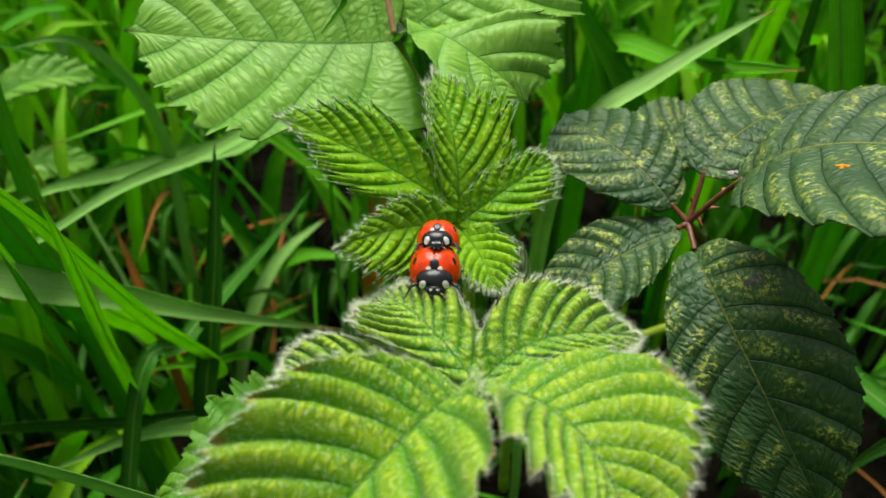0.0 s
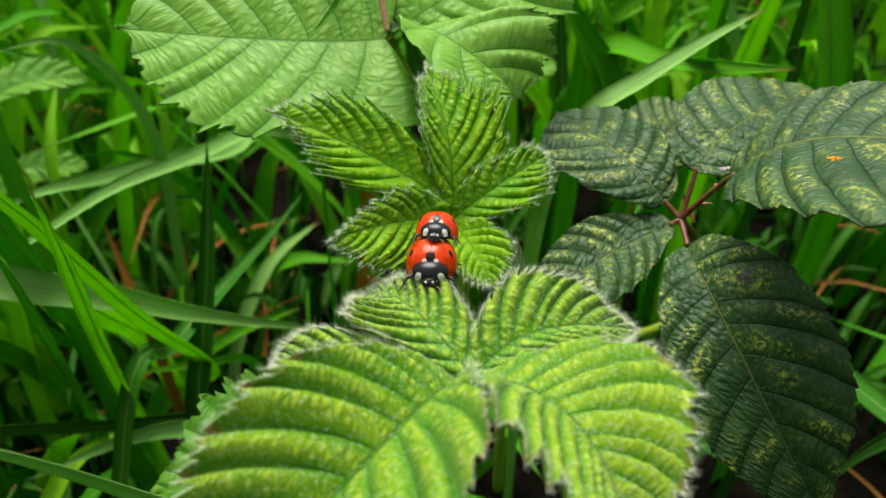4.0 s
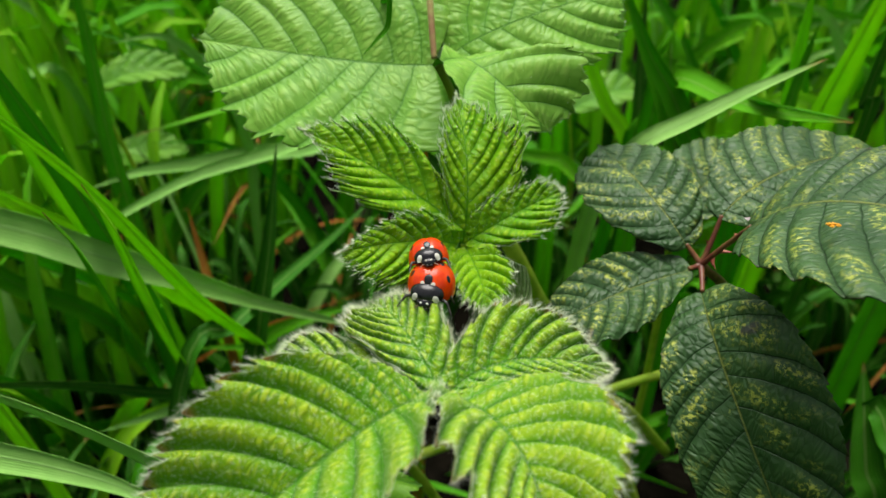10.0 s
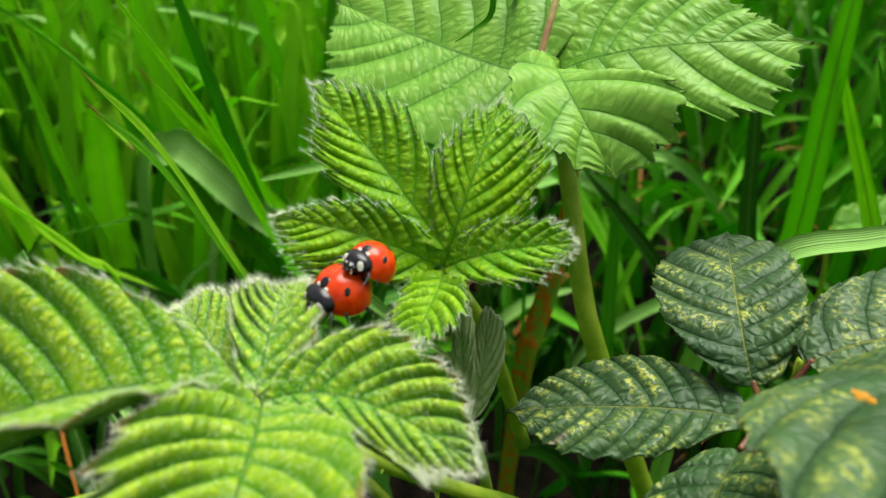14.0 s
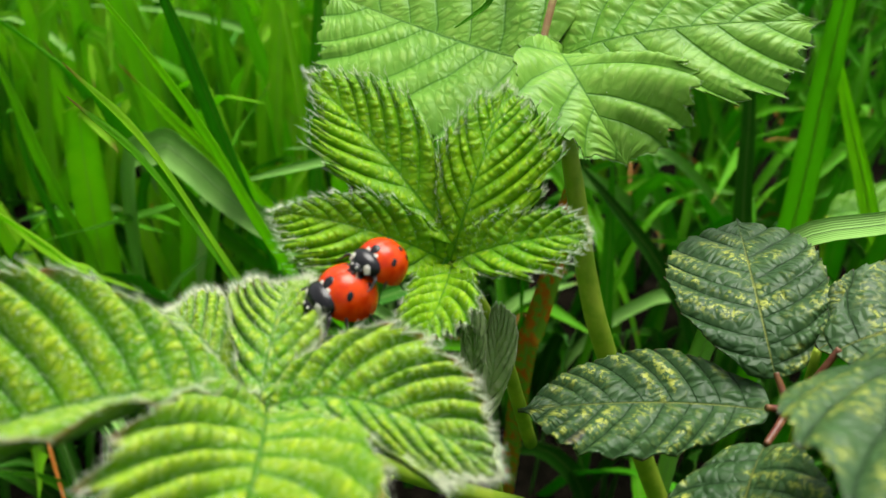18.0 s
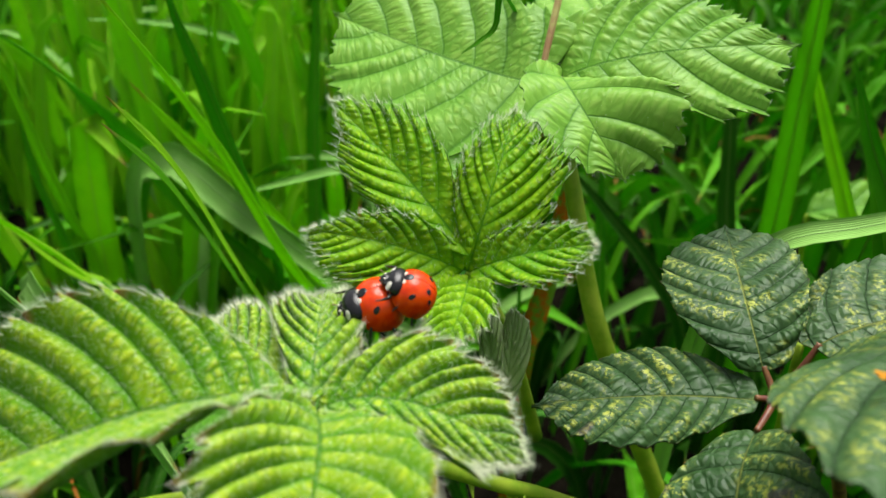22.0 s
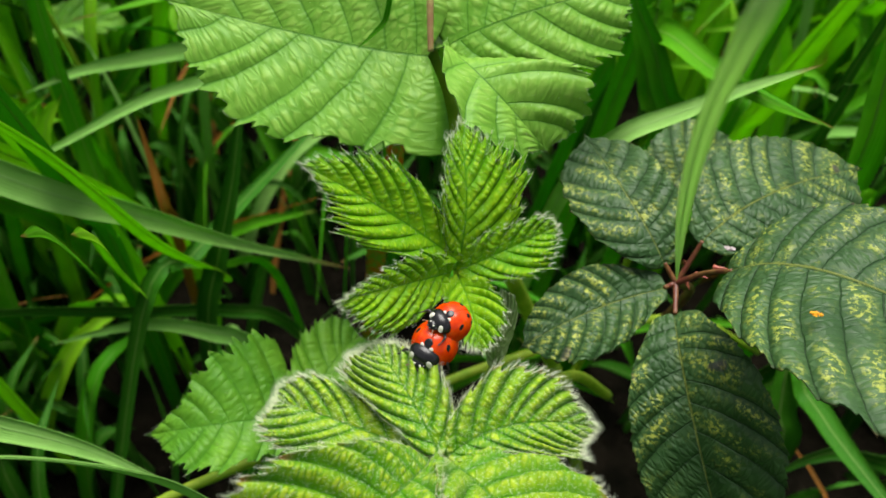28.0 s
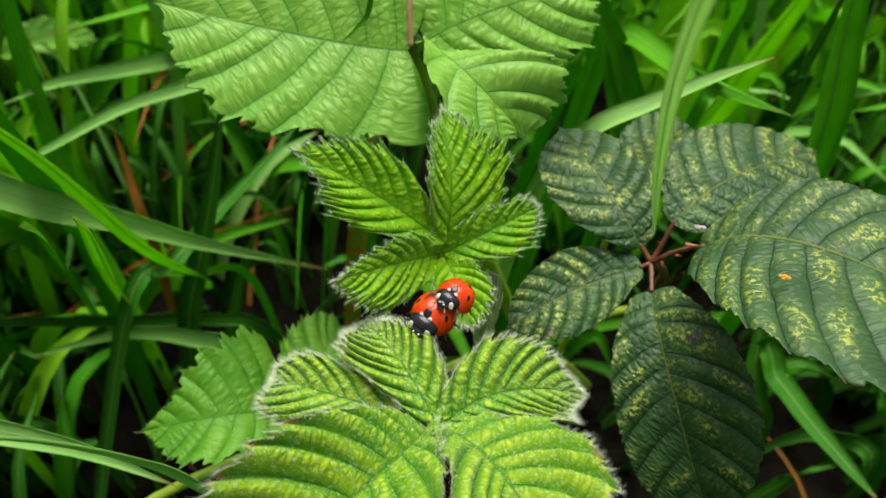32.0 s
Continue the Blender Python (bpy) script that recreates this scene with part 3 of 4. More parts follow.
# ---- the downy leaf in front ----
def downy_leaf():
    o = np.array([4, 47, 163])
    leaf = thing("downy_bramble_leaf", "lime green downy young bramble leaf with brownish hairy margins", "leaf", "bramble leaves", o)

    def one(base, bend, tip, up, left, right, **kw):
        return leaflet(leaf, FRONT, np.array(base) - o, np.array(bend) - o, np.array(tip) - o, up, left, right, hairs=3600, hair_len=1.0, quilt=0.28, cell=1.2, tooth=0.17, **kw)

    one((4.3, 46.5, 164.6), (-2.0, 54.8, 168.4), (-6.1, 59.3, 163.7), (-0.17, -0.26, 0.95), [3.4, 11.5, 12.0, 9.5, 5.3, 0.0], [6.1, 9.2, 6.0, 4.5, 2.5, 0.0], veins=10, fan=(56, 34), fold=(-8.6, -14.6), ridge=1.4, curl=0.10, seed=21)
    one((4.9, 46.8, 164.2), (10.0, 52.1, 168.4), (22.2, 54.5, 162.3), (0.12, -0.25, 0.96), [3.3, 9.8, 9.1, 8.9, 4.4, 0.0], [2.0, 7.8, 13.8, 12.0, 6.8, 0.0], veins=10, fan=(64, 34), fold=(5.1, 12.9), ridge=1.5, curl=0.16, seed=22)
    one((5.2, 46.5, 164.4), (14.9, 38.8, 171.6), (16.6, 29.5, 162.8), (0.73, -0.37, 0.58), [2.9, 12.2, 13.9, 11.4, 6.5, 0.0], [5.8, 12.7, 12.4, 10.2, 5.9, 0.0], veins=11, fan=(78, 36), fold=(53.8, -11.8), ridge=1.7, curl=0.14, seed=23)
    one((3.5, 47.2, 163.2), (-11.0, 50.6, 162.2), (-15.8, 52.3, 159.4), (-0.03, -0.30, 0.95), [5.8, 8.5, 10.3, 7.7, 3.0, 0.0], [1.5, 6.0, 8.5, 5.8, 3.8, 0.0], veins=9, fan=(60, 34), fold=(14.6, 3.0), ridge=1.0, curl=0.10, seed=24)
    one((3.4, 47.1, 162.9), (1.5, 39.0, 174.6), (-17.5, 23.6, 158.7), (-0.34, -0.24, 0.91), [0.8, 4.5, 18.0, 17.3, 8.8, 0.0], [1.4, 6.1, 13.9, 14.4, 11.1, 0.0], veins=12, fan=(86, 52), fold=(20.4, 41.8), ridge=1.8, curl=0.06, blunt=6, point=0.1, seed=25)
    tube_part("petiole", [np.array(p) - o for p in ((4.5, 47.5, 162.6), (8, 55.5, 152), (14, 64, 143.5), (19, 71, 137), (30, 86, 120), (45, 100, 90))], [0.7, 0.85, 0.9, 0.95, 1.1, 1.2], STEM, leaf)
    for p, d in (((9.2, 57, 149.6), (0.6, -1.2, 1.2)), ((12.5, 61.6, 144.6), (1.0, -1.0, -1.0)), ((16.5, 67, 140.2), (0.8, -1.1, 1.0))):
        q = np.array(p) - o
        tube_part("thorn", [q, q + np.array(d) * 0.6, q + np.array(d) + np.array((0.1, 0, -0.3))], [0.36, 0.18, 0.03], STEM, leaf, sides=7, n=6)
    return leaf


downy_leaf()


# ---- the grown leaf behind ----
def grown_leaf():
    o = np.array([-6, 105, 174])
    leaf = thing("grown_bramble_leaf", "broad pale green bramble leaf with toothed wrinkled leaflets", "leaf", "bramble leaves", o)

    def one(base, bend, tip, up, left, right, **kw):
        return leaflet(leaf, PALE, np.array(base) - o, np.array(bend) - o, np.array(tip) - o, up, left, right, hairs=260, hair_len=0.45, **kw)

    one((-6.4, 103.5, 173.6), (-16.0, 102.9, 172.5), (-46.0, 104.5, 174.5), (0.07, -0.49, 0.87), [15.6, 17.0, 22.2, 17.6, 10.6, 0.0], [11.4, 15.0, 17.3, 17.5, 13.7, 0.0], veins=7, fan=(120, 42), drop=0.4, fold=(0.3, 12.5), ridge=0.7, curl=0.03, tooth=0.15, wave=0.7, blunt=2, point=0.1, quilt=0.16, cell=2.1, sharp=1.2, seed=31)
    one((-3.9, 105.2, 174.5), (3.5, 108.0, 180.4), (22.6, 118.5, 181.9), (0.14, -0.46, 0.88), [10.1, 12.9, 13.7, 10.2, 5.2, 0.0], [3.4, 9.1, 18.5, 14.9, 8.4, 0.0], veins=7, fan=(100, 40), drop=0.4, fold=(2.9, -10.8), ridge=0.8, curl=0.06, tooth=0.18, wave=1.0, blunt=2, point=0.1, quilt=0.2, cell=1.9, sharp=1.1, seed=32)
    one((-3.5, 104.0, 174.9), (0.6, 92.6, 182.2), (13.0, 91.0, 170.4), (0.59, -0.53, 0.61), [3.0, 11.5, 15.8, 14.8, 10.0, 0.0], [1.2, 4.2, 11.1, 8.2, 5.8, 0.0], veins=6, fan=(110, 42), drop=0.5, fold=(22.5, -2.2), ridge=0.8, curl=0.06, tooth=0.18, wave=1.0, blunt=2, point=0.1, quilt=0.25, cell=1.8, sharp=1.1, seed=34)
    one((-5.5, 105, 174), (-8, 122, 176), (-12, 148, 174), (0, -0.1, 0.99), [8, 20, 22, 15, 0], [8, 20, 22, 15, 0], veins=8, fan=(80, 36), fold=5, ridge=1.2, curl=0.06, tooth=0.15, wave=1.0, seed=33)
    tube_part("petiole", [np.array([-6, 102.8, 175]) - o, np.array([-7, 106, 179.5]) - o, np.array([-9, 113, 189]) - o], [0.45, 0.5, 0.55], TANSTEM, leaf)
    return leaf


grown_leaf()


# ---- the old dark leaf ----
def old_leaf():
    o = np.array([37, 85.5, 153])
    leaf = thing("old_bramble_leaf", "dark green old bramble leaf with yellow mottling, five leaflets", "leaf", "bramble leaves", o)

    def one(base, bend, tip, up, left, right, **kw):
        return leaflet(leaf, OLD, np.array(base) - o, np.array(bend) - o, np.array(tip) - o, up, left, right, tooth=0.07, wave=0.6, point=0.4, quilt=0.16, cell=1.7, sharp=0.9, **kw)

    def stalk(*points):
        tube_part("stalk", [np.array(p) - o for p in points], [0.46, 0.38, 0.33], REDSTEM, leaf, "reddish leaf stalk")

    one((34.4, 86.0, 156.3), (29.5, 89.4, 162.9), (21.2, 110.8, 157.6), (0.08, -0.49, 0.87), [1.8, 9.1, 11.8, 11.2, 7.2, 0.0], [3.1, 8.0, 9.7, 9.8, 7.7, 0.0], veins=8, fan=(88, 46), fold=(-4.0, 8.9), ridge=0.7, curl=0.08, seed=41)
    one((38.1, 87.6, 160.9), (44.2, 95.2, 167.9), (67.7, 110.5, 161.2), (0.10, -0.08, 0.99), [2.1, 10.8, 13.6, 13.2, 9.3, 0.0], [3.7, 13.4, 15.5, 13.2, 7.7, 0.0], veins=9, fan=(88, 46), fold=(-2.0, 0.1), ridge=0.7, curl=0.10, seed=42)
    one((39.4, 79.1, 165.7), (45.6, 77.0, 179.6), (71.5, 59.8, 176.0), (-0.01, 0.03, 1.0), [1.5, 13.7, 15.8, 13.9, 8.1, 0.0], [5.2, 17.2, 23.1, 23.8, 14.1, 0.0], veins=10, fan=(110, 50), fold=(5.0, -0.3), ridge=0.8, curl=0.05, seed=43)
    one((36.3, 79.4, 153.7), (35.6, 62.3, 156.8), (53.3, 49.2, 128.1), (-0.38, -0.39, 0.84), [3.3, 12.5, 15.2, 12.4, 6.1, 0.0], [3.0, 9.1, 11.5, 11.8, 7.4, 0.0], veins=10, fan=(92, 46), fold=(24.6, 0.0), ridge=0.7, curl=0.08, seed=44)
    one((35.2, 83.5, 154.3), (24.6, 80.2, 152.2), (14.1, 71.0, 150.1), (-0.17, -0.23, 0.96), [1.4, 7.6, 9.7, 8.4, 4.8, 0.0], [2.9, 8.0, 8.4, 6.9, 4.3, 0.0], veins=9, fan=(86, 46), fold=(8.9, 8.4), ridge=0.7, curl=0.12, seed=45)
    hub = (36.6, 84.6, 154.6)
    for foot, half in (((36.3, 79.2, 154.1), (36.5, 82, 154.3)), ((38.4, 88.0, 161.3), (37.6, 86.4, 158)), ((39.8, 79.0, 166.2), (38.8, 83, 160)), ((34.2, 86.4, 156.7), (35.4, 85.6, 155.6)), ((34.8, 83.4, 154.6), (35.8, 84.2, 154.4))):
        stalk(hub, half, foot)
    tube_part("petiole", [np.array(p) - o for p in ((36.6, 84.6, 154.6), (45, 95, 140), (52, 110, 110))], [0.7, 0.8, 1.0], REDSTEM, leaf, "reddish thorny leaf stalk")
    for p, d in (((38.6, 84.8, 157.3), (1.4, -1.0, 0.6)), ((39.6, 83.4, 161.2), (1.6, -0.6, 0.8)), ((38, 85.2, 155.5), (0.4, -1.6, -1.0)), ((38, 87.6, 156), (-1.2, -0.5, 1.2))):
        tube_part("thorn", [np.array(p) - o, np.array(p) - o + np.array(d) * 0.5, np.array(p) - o + np.array(d) * 1.0 + np.array((0.2, 0, 0.15))], [0.42, 0.22, 0.03], THORN, leaf, sides=7, n=6)
    return leaf


old_leaf()


# ---- the lower leaf, half hidden ----
def lower_leaf():
    o = np.array([-19.6, 67.8, 120.5])
    leaf = thing("lower_bramble_leaf", "mid-green toothed bramble leaf in the shade below", "leaf", "bramble leaves", o)

    def one(base, bend, tip, up, left, right, **kw):
        return leaflet(leaf, UNDER, np.array(base) - o, np.array(bend) - o, np.array(tip) - o, up, left, right, ridge=0.9, tooth=0.2, hairs=160, hair_len=0.5, blunt=2, point=0.1, quilt=0.15, cell=1.6, **kw)

    one((-19.6, 67.8, 120.5), (-27.7, 60.7, 131.2), (-43.0, 60.5, 119.5), (0, -0.23, 0.97), [6.3, 7.1, 10.6, 8.7, 3.9, 0.0], [17.3, 15.6, 12.2, 6.5, 3.9, 0.0], veins=8, fan=(100, 40), fold=(2.9, 5.2), curl=0.04, seed=51)
    one((-17.8, 70.0, 120.5), (-15.2, 79.6, 124.4), (-11.8, 86.5, 119.8), (0.06, -0.22, 0.97), [6.5, 10.3, 10.6, 9.1, 5.7, 0.0], [7.1, 8.9, 9.5, 8.2, 4.8, 0.0], veins=7, fan=(78, 40), fold=3, curl=0.04, seed=52)
    one((-18, 66, 120.5), (-13, 58, 124), (-4, 44, 119), (0, -0.2, 0.98), [9, 15, 15, 10, 5, 0], [9, 15, 15, 10, 5, 0], veins=8, fan=(85, 40), fold=3, curl=0.06, seed=53)
    tube_part("petiole", [np.array(p) - o for p in ((-18.5, 68, 119), (-6, 76, 107), (10, 92, 31), (14, 96, -2))], [0.8, 1.0, 1.2, 1.3], STEM, leaf)


lower_leaf()


# ---- bud, stems ----
def folded_bud():
    o = np.array([10.5, 72, 150])
    bud = thing("folded_bramble_leaf", "grey-green folded bramble leaf bud, still closed", "leaf", "bramble leaves", o)
    leaflet(bud, BUD, (0.5, -4, -2), (-0.5, -3.5, 4), (-3, -1.6, 12.5), (0.1, -0.9, 0.35), [2.5, 6, 6.5, 5, 0], [2.5, 6, 6.5, 5, 0], veins=8, fan=(36, 16), fold=8, ridge=0.35, tooth=0.03, curl=0.12, hairs=300, hair_len=0.4, seed=61)
    leaflet(bud, BUD, (0.5, -3, -2), (1.0, -1.5, 4), (-1, 0.5, 11), (0.3, -0.9, 0.25), [3, 7, 7, 5, 0], [3, 7, 7, 5, 0], veins=8, fan=(36, 16), fold=10, ridge=0.3, tooth=0.03, curl=0.12, hairs=200, hair_len=0.4, seed=62)
    tube_part("petiole", [(0.5, -3.4, -2), (1, 2, -20), (3, 10, -60)], [0.7, 0.8, 1.0], STEM, bud)


folded_bud()


def bramble_stem(points, radii, label, thorns=()):
    st = thing("bramble_stem", label, "stem", "bramble stems", points[0])
    o = np.array(points[0], float)
    tube_part("cane", [np.array(p) - o for p in points], radii, STEM, st, sides=12, n=30)
    for p, d in thorns:
        q = np.array(p, float) - o
        tube_part("thorn", [q, q + np.array(d) * 0.6, q + np.array(d) + np.array((0.1, 0, -0.4))], [0.5, 0.25, 0.03], STEM, st, sides=7, n=6)


bramble_stem([(62, 118, -2), (38, 112, 70), (13, 102.5, 130), (6, 103, 144), (0, 105.5, 158), (-6, 106.5, 172)], [1.9, 1.8, 1.6, 1.5, 1.3, 0.9], "yellow-green bramble stem carrying the grown leaf", [((11, 101, 131), (2.0, -0.8, 0.5)), ((3, 103.5, 151), (1.8, -0.8, 0.5))])
bramble_stem([(-60, 40, 96), (-40, 55, 106), (-16, 71, 107), (2, 86, 103), (21, 98, 103), (60, 120, 98), (100, 140, 60)], [0.9, 0.95, 1.0, 1.0, 1.0, 0.9, 0.8], "green bramble cane lying under the leaves")


# ---- specks on the old leaf ----
def speck(name, at, material, label, category, pieces, size, seed):
    rng = np.random.RandomState(seed)
    root = thing(name, label, category, at=at)
    for _ in range(pieces):
        bm = bmesh.new()
        bmesh.ops.create_icosphere(bm, subdivisions=2, radius=size * rng.uniform(0.5, 1.0) * MM)
        off = rng.normal(size=3) * np.array([size * 1.0, size * 0.8, size * 0.3])
        for v in bm.verts:
            v.co = Vector((v.co.x * 1.3, v.co.y, v.co.z * 0.7)) + Vector(off) * MM + Vector(rng.normal(size=3)) * 0.04 * MM
        me = bpy.data.meshes.new("grain")
        bm.to_mesh(me)
        bm.free()
        me.materials.append(material)
        part_mesh("grain", me, root)


speck("pollen_cluster", (43.4, 65.6, 177.0), POLLEN, "small orange-yellow grains on the old leaf", "speck", 6, 0.25, 71)
speck("fluff", (42.5, 87.5, 161.5), FLUFF, "grey fluff caught on the old leaf's stalk", "fluff", 9, 0.55, 72)


# ---- more leaves farther back ----
def single_leaf(name, base, bend, tip, up, half, material, label, seed, **kw):
    o = np.array(base, float)
    leaf = thing(name, label, "leaf", "bramble leaves", o)
    leaflet(leaf, material, (0, 0, 0), np.array(bend) - o, np.array(tip) - o, up, [half * 0.5, half, half, half * 0.7, 0], [half * 0.5, half, half, half * 0.7, 0], seed=seed, **kw)
    tube_part("petiole", [(0, 0, 0), np.array([4, 6, -o[2] * 0.35]), np.array([6, 10, -o[2]])], [0.6, 0.8, 1.1], STEM, leaf)


single_leaf("dusky_bramble_leaf", (36, 106, 147), (42, 116, 151), (52, 128, 149), (0, -0.2, 0.98), 11, OLD, "dull old bramble leaf in shade behind the others", 81, veins=8, fan=(80, 42), ridge=0.8, tooth=0.08)
single_leaf("distant_bramble_leaf", (-120, 176, 122), (-108, 180, 131), (-93, 186, 125), (0, -0.3, 0.95), 12, UNDER, "small light green toothed leaf among the grass", 82, veins=7, fan=(70, 38), ridge=0.9, tooth=0.25)
single_leaf("distant_bramble_leaf", (-150, 210, 70), (-138, 214, 80), (-120, 222, 74), (0, -0.3, 0.95), 13, UNDER, "small light green toothed leaf low in the grass", 83, veins=7, fan=(70, 38), ridge=0.9, tooth=0.25)
single_leaf("nettle_leaf", (20, 230, 100), (32, 236, 108), (46, 246, 102), (0, -0.3, 0.95), 14, UNDER, "small toothed green leaf beneath the tall grass", 84, veins=7, fan=(70, 38), ridge=0.9, tooth=0.25)
single_leaf("nettle_leaf", (30, 60, 70), (45, 58, 76), (64, 52, 66), (0, -0.3, 0.95), 15, OLD, "dark leaf deep under the old bramble leaf", 86, veins=7, fan=(70, 38), ridge=0.9, tooth=0.2)


# ---- ladybirds ----
YC, LEN, WID, TALL, Z0 = -0.95, 2.62, 2.75, 2.95, 0.75


def shell(x, y, grow=1.0):
    """Height of the domed back over the point (x, y), mm."""
    c = max(-1.0, min(1.0, (y - YC) / LEN))
    s = math.sqrt(1 - c * c)
    rx, h = WID * s ** 0.75, TALL * s ** 0.72
    k = min(1.0, abs(x) / max(rx, 1e-6))
    return Z0 + h * math.sqrt(max(0.0, 1 - k ** 2.3)) * grow


def wing_case(side):
    verts, faces = [], []
    nt, ns = 40, 18
    for i in range(nt + 1):
        c = math.cos(math.pi * (0.06 + 0.94 * i / nt))
        s = math.sqrt(max(0, 1 - c * c))
        rx, h = WID * s ** 0.75, TALL * s ** 0.72
        for j in range(ns + 1):
            w = j / ns * (math.pi / 2 + 0.18)
            sx, cz = math.sin(w), math.cos(w)
            gap = 0.03 if j == 0 else 0.0
            verts.append(Vector((side * (gap + rx * math.copysign(abs(sx) ** 0.87, sx)), YC + LEN * c, Z0 + h * math.copysign(abs(cz) ** 0.95, cz) - (0.05 if j == 0 else 0))) * MM)
    for i in range(nt):
        for j in range(ns):
            q = (i * (ns + 1) + j, i * (ns + 1) + j + 1, (i + 1) * (ns + 1) + j + 1, (i + 1) * (ns + 1) + j)
            faces.append(q if side < 0 else q[::-1])
    return mesh_from("wing_case", verts, faces, RED)


def shell_patch(name, cx, cy, rx, ry, material, lift=0.045, turn=0.0):
    """A patch that lies on the domed back."""
    verts, faces = [], []
    rings, sides = 5, 20
    for i in range(rings + 1):
        for j in range(sides):
            w = 2 * math.pi * j / sides
            r = i / rings
            dx, dy = r * rx * math.cos(w), r * ry * math.sin(w)
            x, y = cx + dx * math.cos(turn) - dy * math.sin(turn), cy + dx * math.sin(turn) + dy * math.cos(turn)
            z = shell(x, y)
            out = Vector((x * 0.9, (y - YC) * 0.9, (z - Z0) + 0.6)).normalized()
            drop = lift * (1.0 if i < rings else -0.3)
            verts.append((Vector((x, y, z)) + out * drop) * MM)
    for i in range(rings):
        for j in range(sides):
            k = (j + 1) % sides
            faces.append((i * sides + j, (i + 1) * sides + j, (i + 1) * sides + k, i * sides + k))
    return mesh_from(name, verts, faces, material)


def lump(name, centre, size, material, tilt=0.0, flat=0.0):
    bm = bmesh.new()
    bmesh.ops.create_uvsphere(bm, u_segments=24, v_segments=16, radius=1.0)
    rot = Matrix.Rotation(radians(tilt), 3, "X")
    for v in bm.verts:
        p = Vector((v.co.x * size[0], v.co.y * size[1], v.co.z * size[2]))
        if flat and p.z < 0:
            p.z *= flat
        v.co = (rot @ p + Vector(centre)) * MM
    me = bpy.data.meshes.new(name)
    bm.to_mesh(me)
    bm.free()
    me.materials.append(material)
    me.polygons.foreach_set("use_smooth", [True] * len(me.polygons))
    return me


def neck_patch(name, side, cx, cy, rx, ry, centre, size, tilt, material):
    """A cream patch that lies on the neck shield's front corner."""
    verts, faces = [], []
    rot = Matrix.Rotation(radians(tilt), 3, "X")
    rings, sides = 4, 16
    for i in range(rings + 1):
        for j in range(sides):
            w = 2 * math.pi * j / sides
            x, y = side * cx + i / rings * rx * math.cos(w), cy + i / rings * ry * math.sin(w)
            k = 1 - (x / size[0]) ** 2 - (y / size[1]) ** 2
            z = size[2] * math.sqrt(max(k, 0.02))
            p = Vector((x, y, z)) * (1.03 if i < rings else 0.99)
            verts.append((rot @ p + Vector(centre)) * MM)
    for i in range(rings):
        for j in range(sides):
            k = (j + 1) % sides
            faces.append((i * sides + j, (i + 1) * sides + j, (i + 1) * sides + k, i * sides + k))
    return mesh_from(name, verts, faces, material)


def ladybird(label, size, legs):
    bug = thing("ladybird", label, "ladybird", "the mating pair of ladybirds")
    for side in (-1, 1):
        case = part_mesh("wing_case", wing_case(side), bug, "glossy red wing case with black spots")
        for x, y, rx, ry in ((2.05, -0.05, 0.25, 0.34), (0.95, -1.45, 0.33, 0.36), (1.65, -2.15, 0.26, 0.28)):
            part_mesh("spot", shell_patch("spot", side * x, y, rx, ry, BLACK), case, "black spot")
        part_mesh("pale_patch", shell_patch("pale_patch", side * 0.58, 1.34, 0.30, 0.15, CREAM, 0.06, side * -0.35), case, "cream patch at the front of the wing case")
    part_mesh("shared_spot", shell_patch("shared_spot", 0, 1.02, 0.52, 0.42, BLACK, 0.07), bug, "black spot across both wing cases")
    nc, ns, tilt = (0, 1.42, 1.25), (1.92, 1.30, 1.20), -38.0
    neck = part_mesh("neck_shield", lump("neck_shield", nc, ns, BLACK, tilt), bug, "glossy black neck shield")
    for side in (-1, 1):
        part_mesh("corner_patch", neck_patch("corner_patch", side, 1.20, 0.76, 0.36, 0.34, nc, ns, tilt, CREAM), neck, "cream corner patch")
    head = part_mesh("head", lump("head", (0, 2.42, 0.62), (0.92, 0.72, 0.62), BLACK, -40), bug, "small black head")
    for side in (-1, 1):
        part_mesh("eye", lump("eye", (side * 0.74, 2.5, 0.74), (0.22, 0.28, 0.26), BLACK), head)
        part_mesh("eye_mark", lump("eye_mark", (side * 0.36, 2.92, 0.92), (0.14, 0.12, 0.12), CREAM), head, "small cream mark beside the eye")
        part_mesh("jaw", lump("jaw", (side * 0.25, 2.95, 0.25), (0.20, 0.26, 0.16), LEG), head)
        v, f = tube([(side * 0.5, 2.75, 0.5), (side * 0.9, 3.05, 0.4), (side * 1.12, 3.2, 0.22), (side * 1.16, 3.35, 0.15)], [0.06, 0.05, 0.07, 0.09], 7, 10)
        part_mesh("antenna", mesh_from("antenna", v, f, FEELER), head, "short brown clubbed antenna")
        for k, (y, fwd) in enumerate(((1.3, 0.9), (0.2, 0.1), (-1.2, -0.9))):
            reach = legs[k]
            v, f = tube([(side * 1.1, y, 0.55), (side * 2.2, y + fwd * 0.5, 0.75), (side * (2.5 + reach * 0.25), y + fwd * 1.0, 0.1), (side * (2.6 + reach * 0.5), y + fwd * 1.5, -0.35)], [0.20, 0.19, 0.11, 0.07], 7, 14)
            part_mesh("leg", mesh_from("leg", v, f, LEG), bug, "jointed black leg")
    part_mesh("belly", lump("belly", (0, -0.5, 0.75), (2.45, 2.55, 0.55), BLACK), bug, "black underside")
    bug.scale = (size, size, size)
    return bug


FEMALE = ladybird("glossy red seven-spot ladybird, the larger one below", 1.01, (1.0, 0.8, 1.0))
MALE = ladybird("glossy red seven-spot ladybird riding on the other", 0.86, (0.2, 0.2, 0.6))


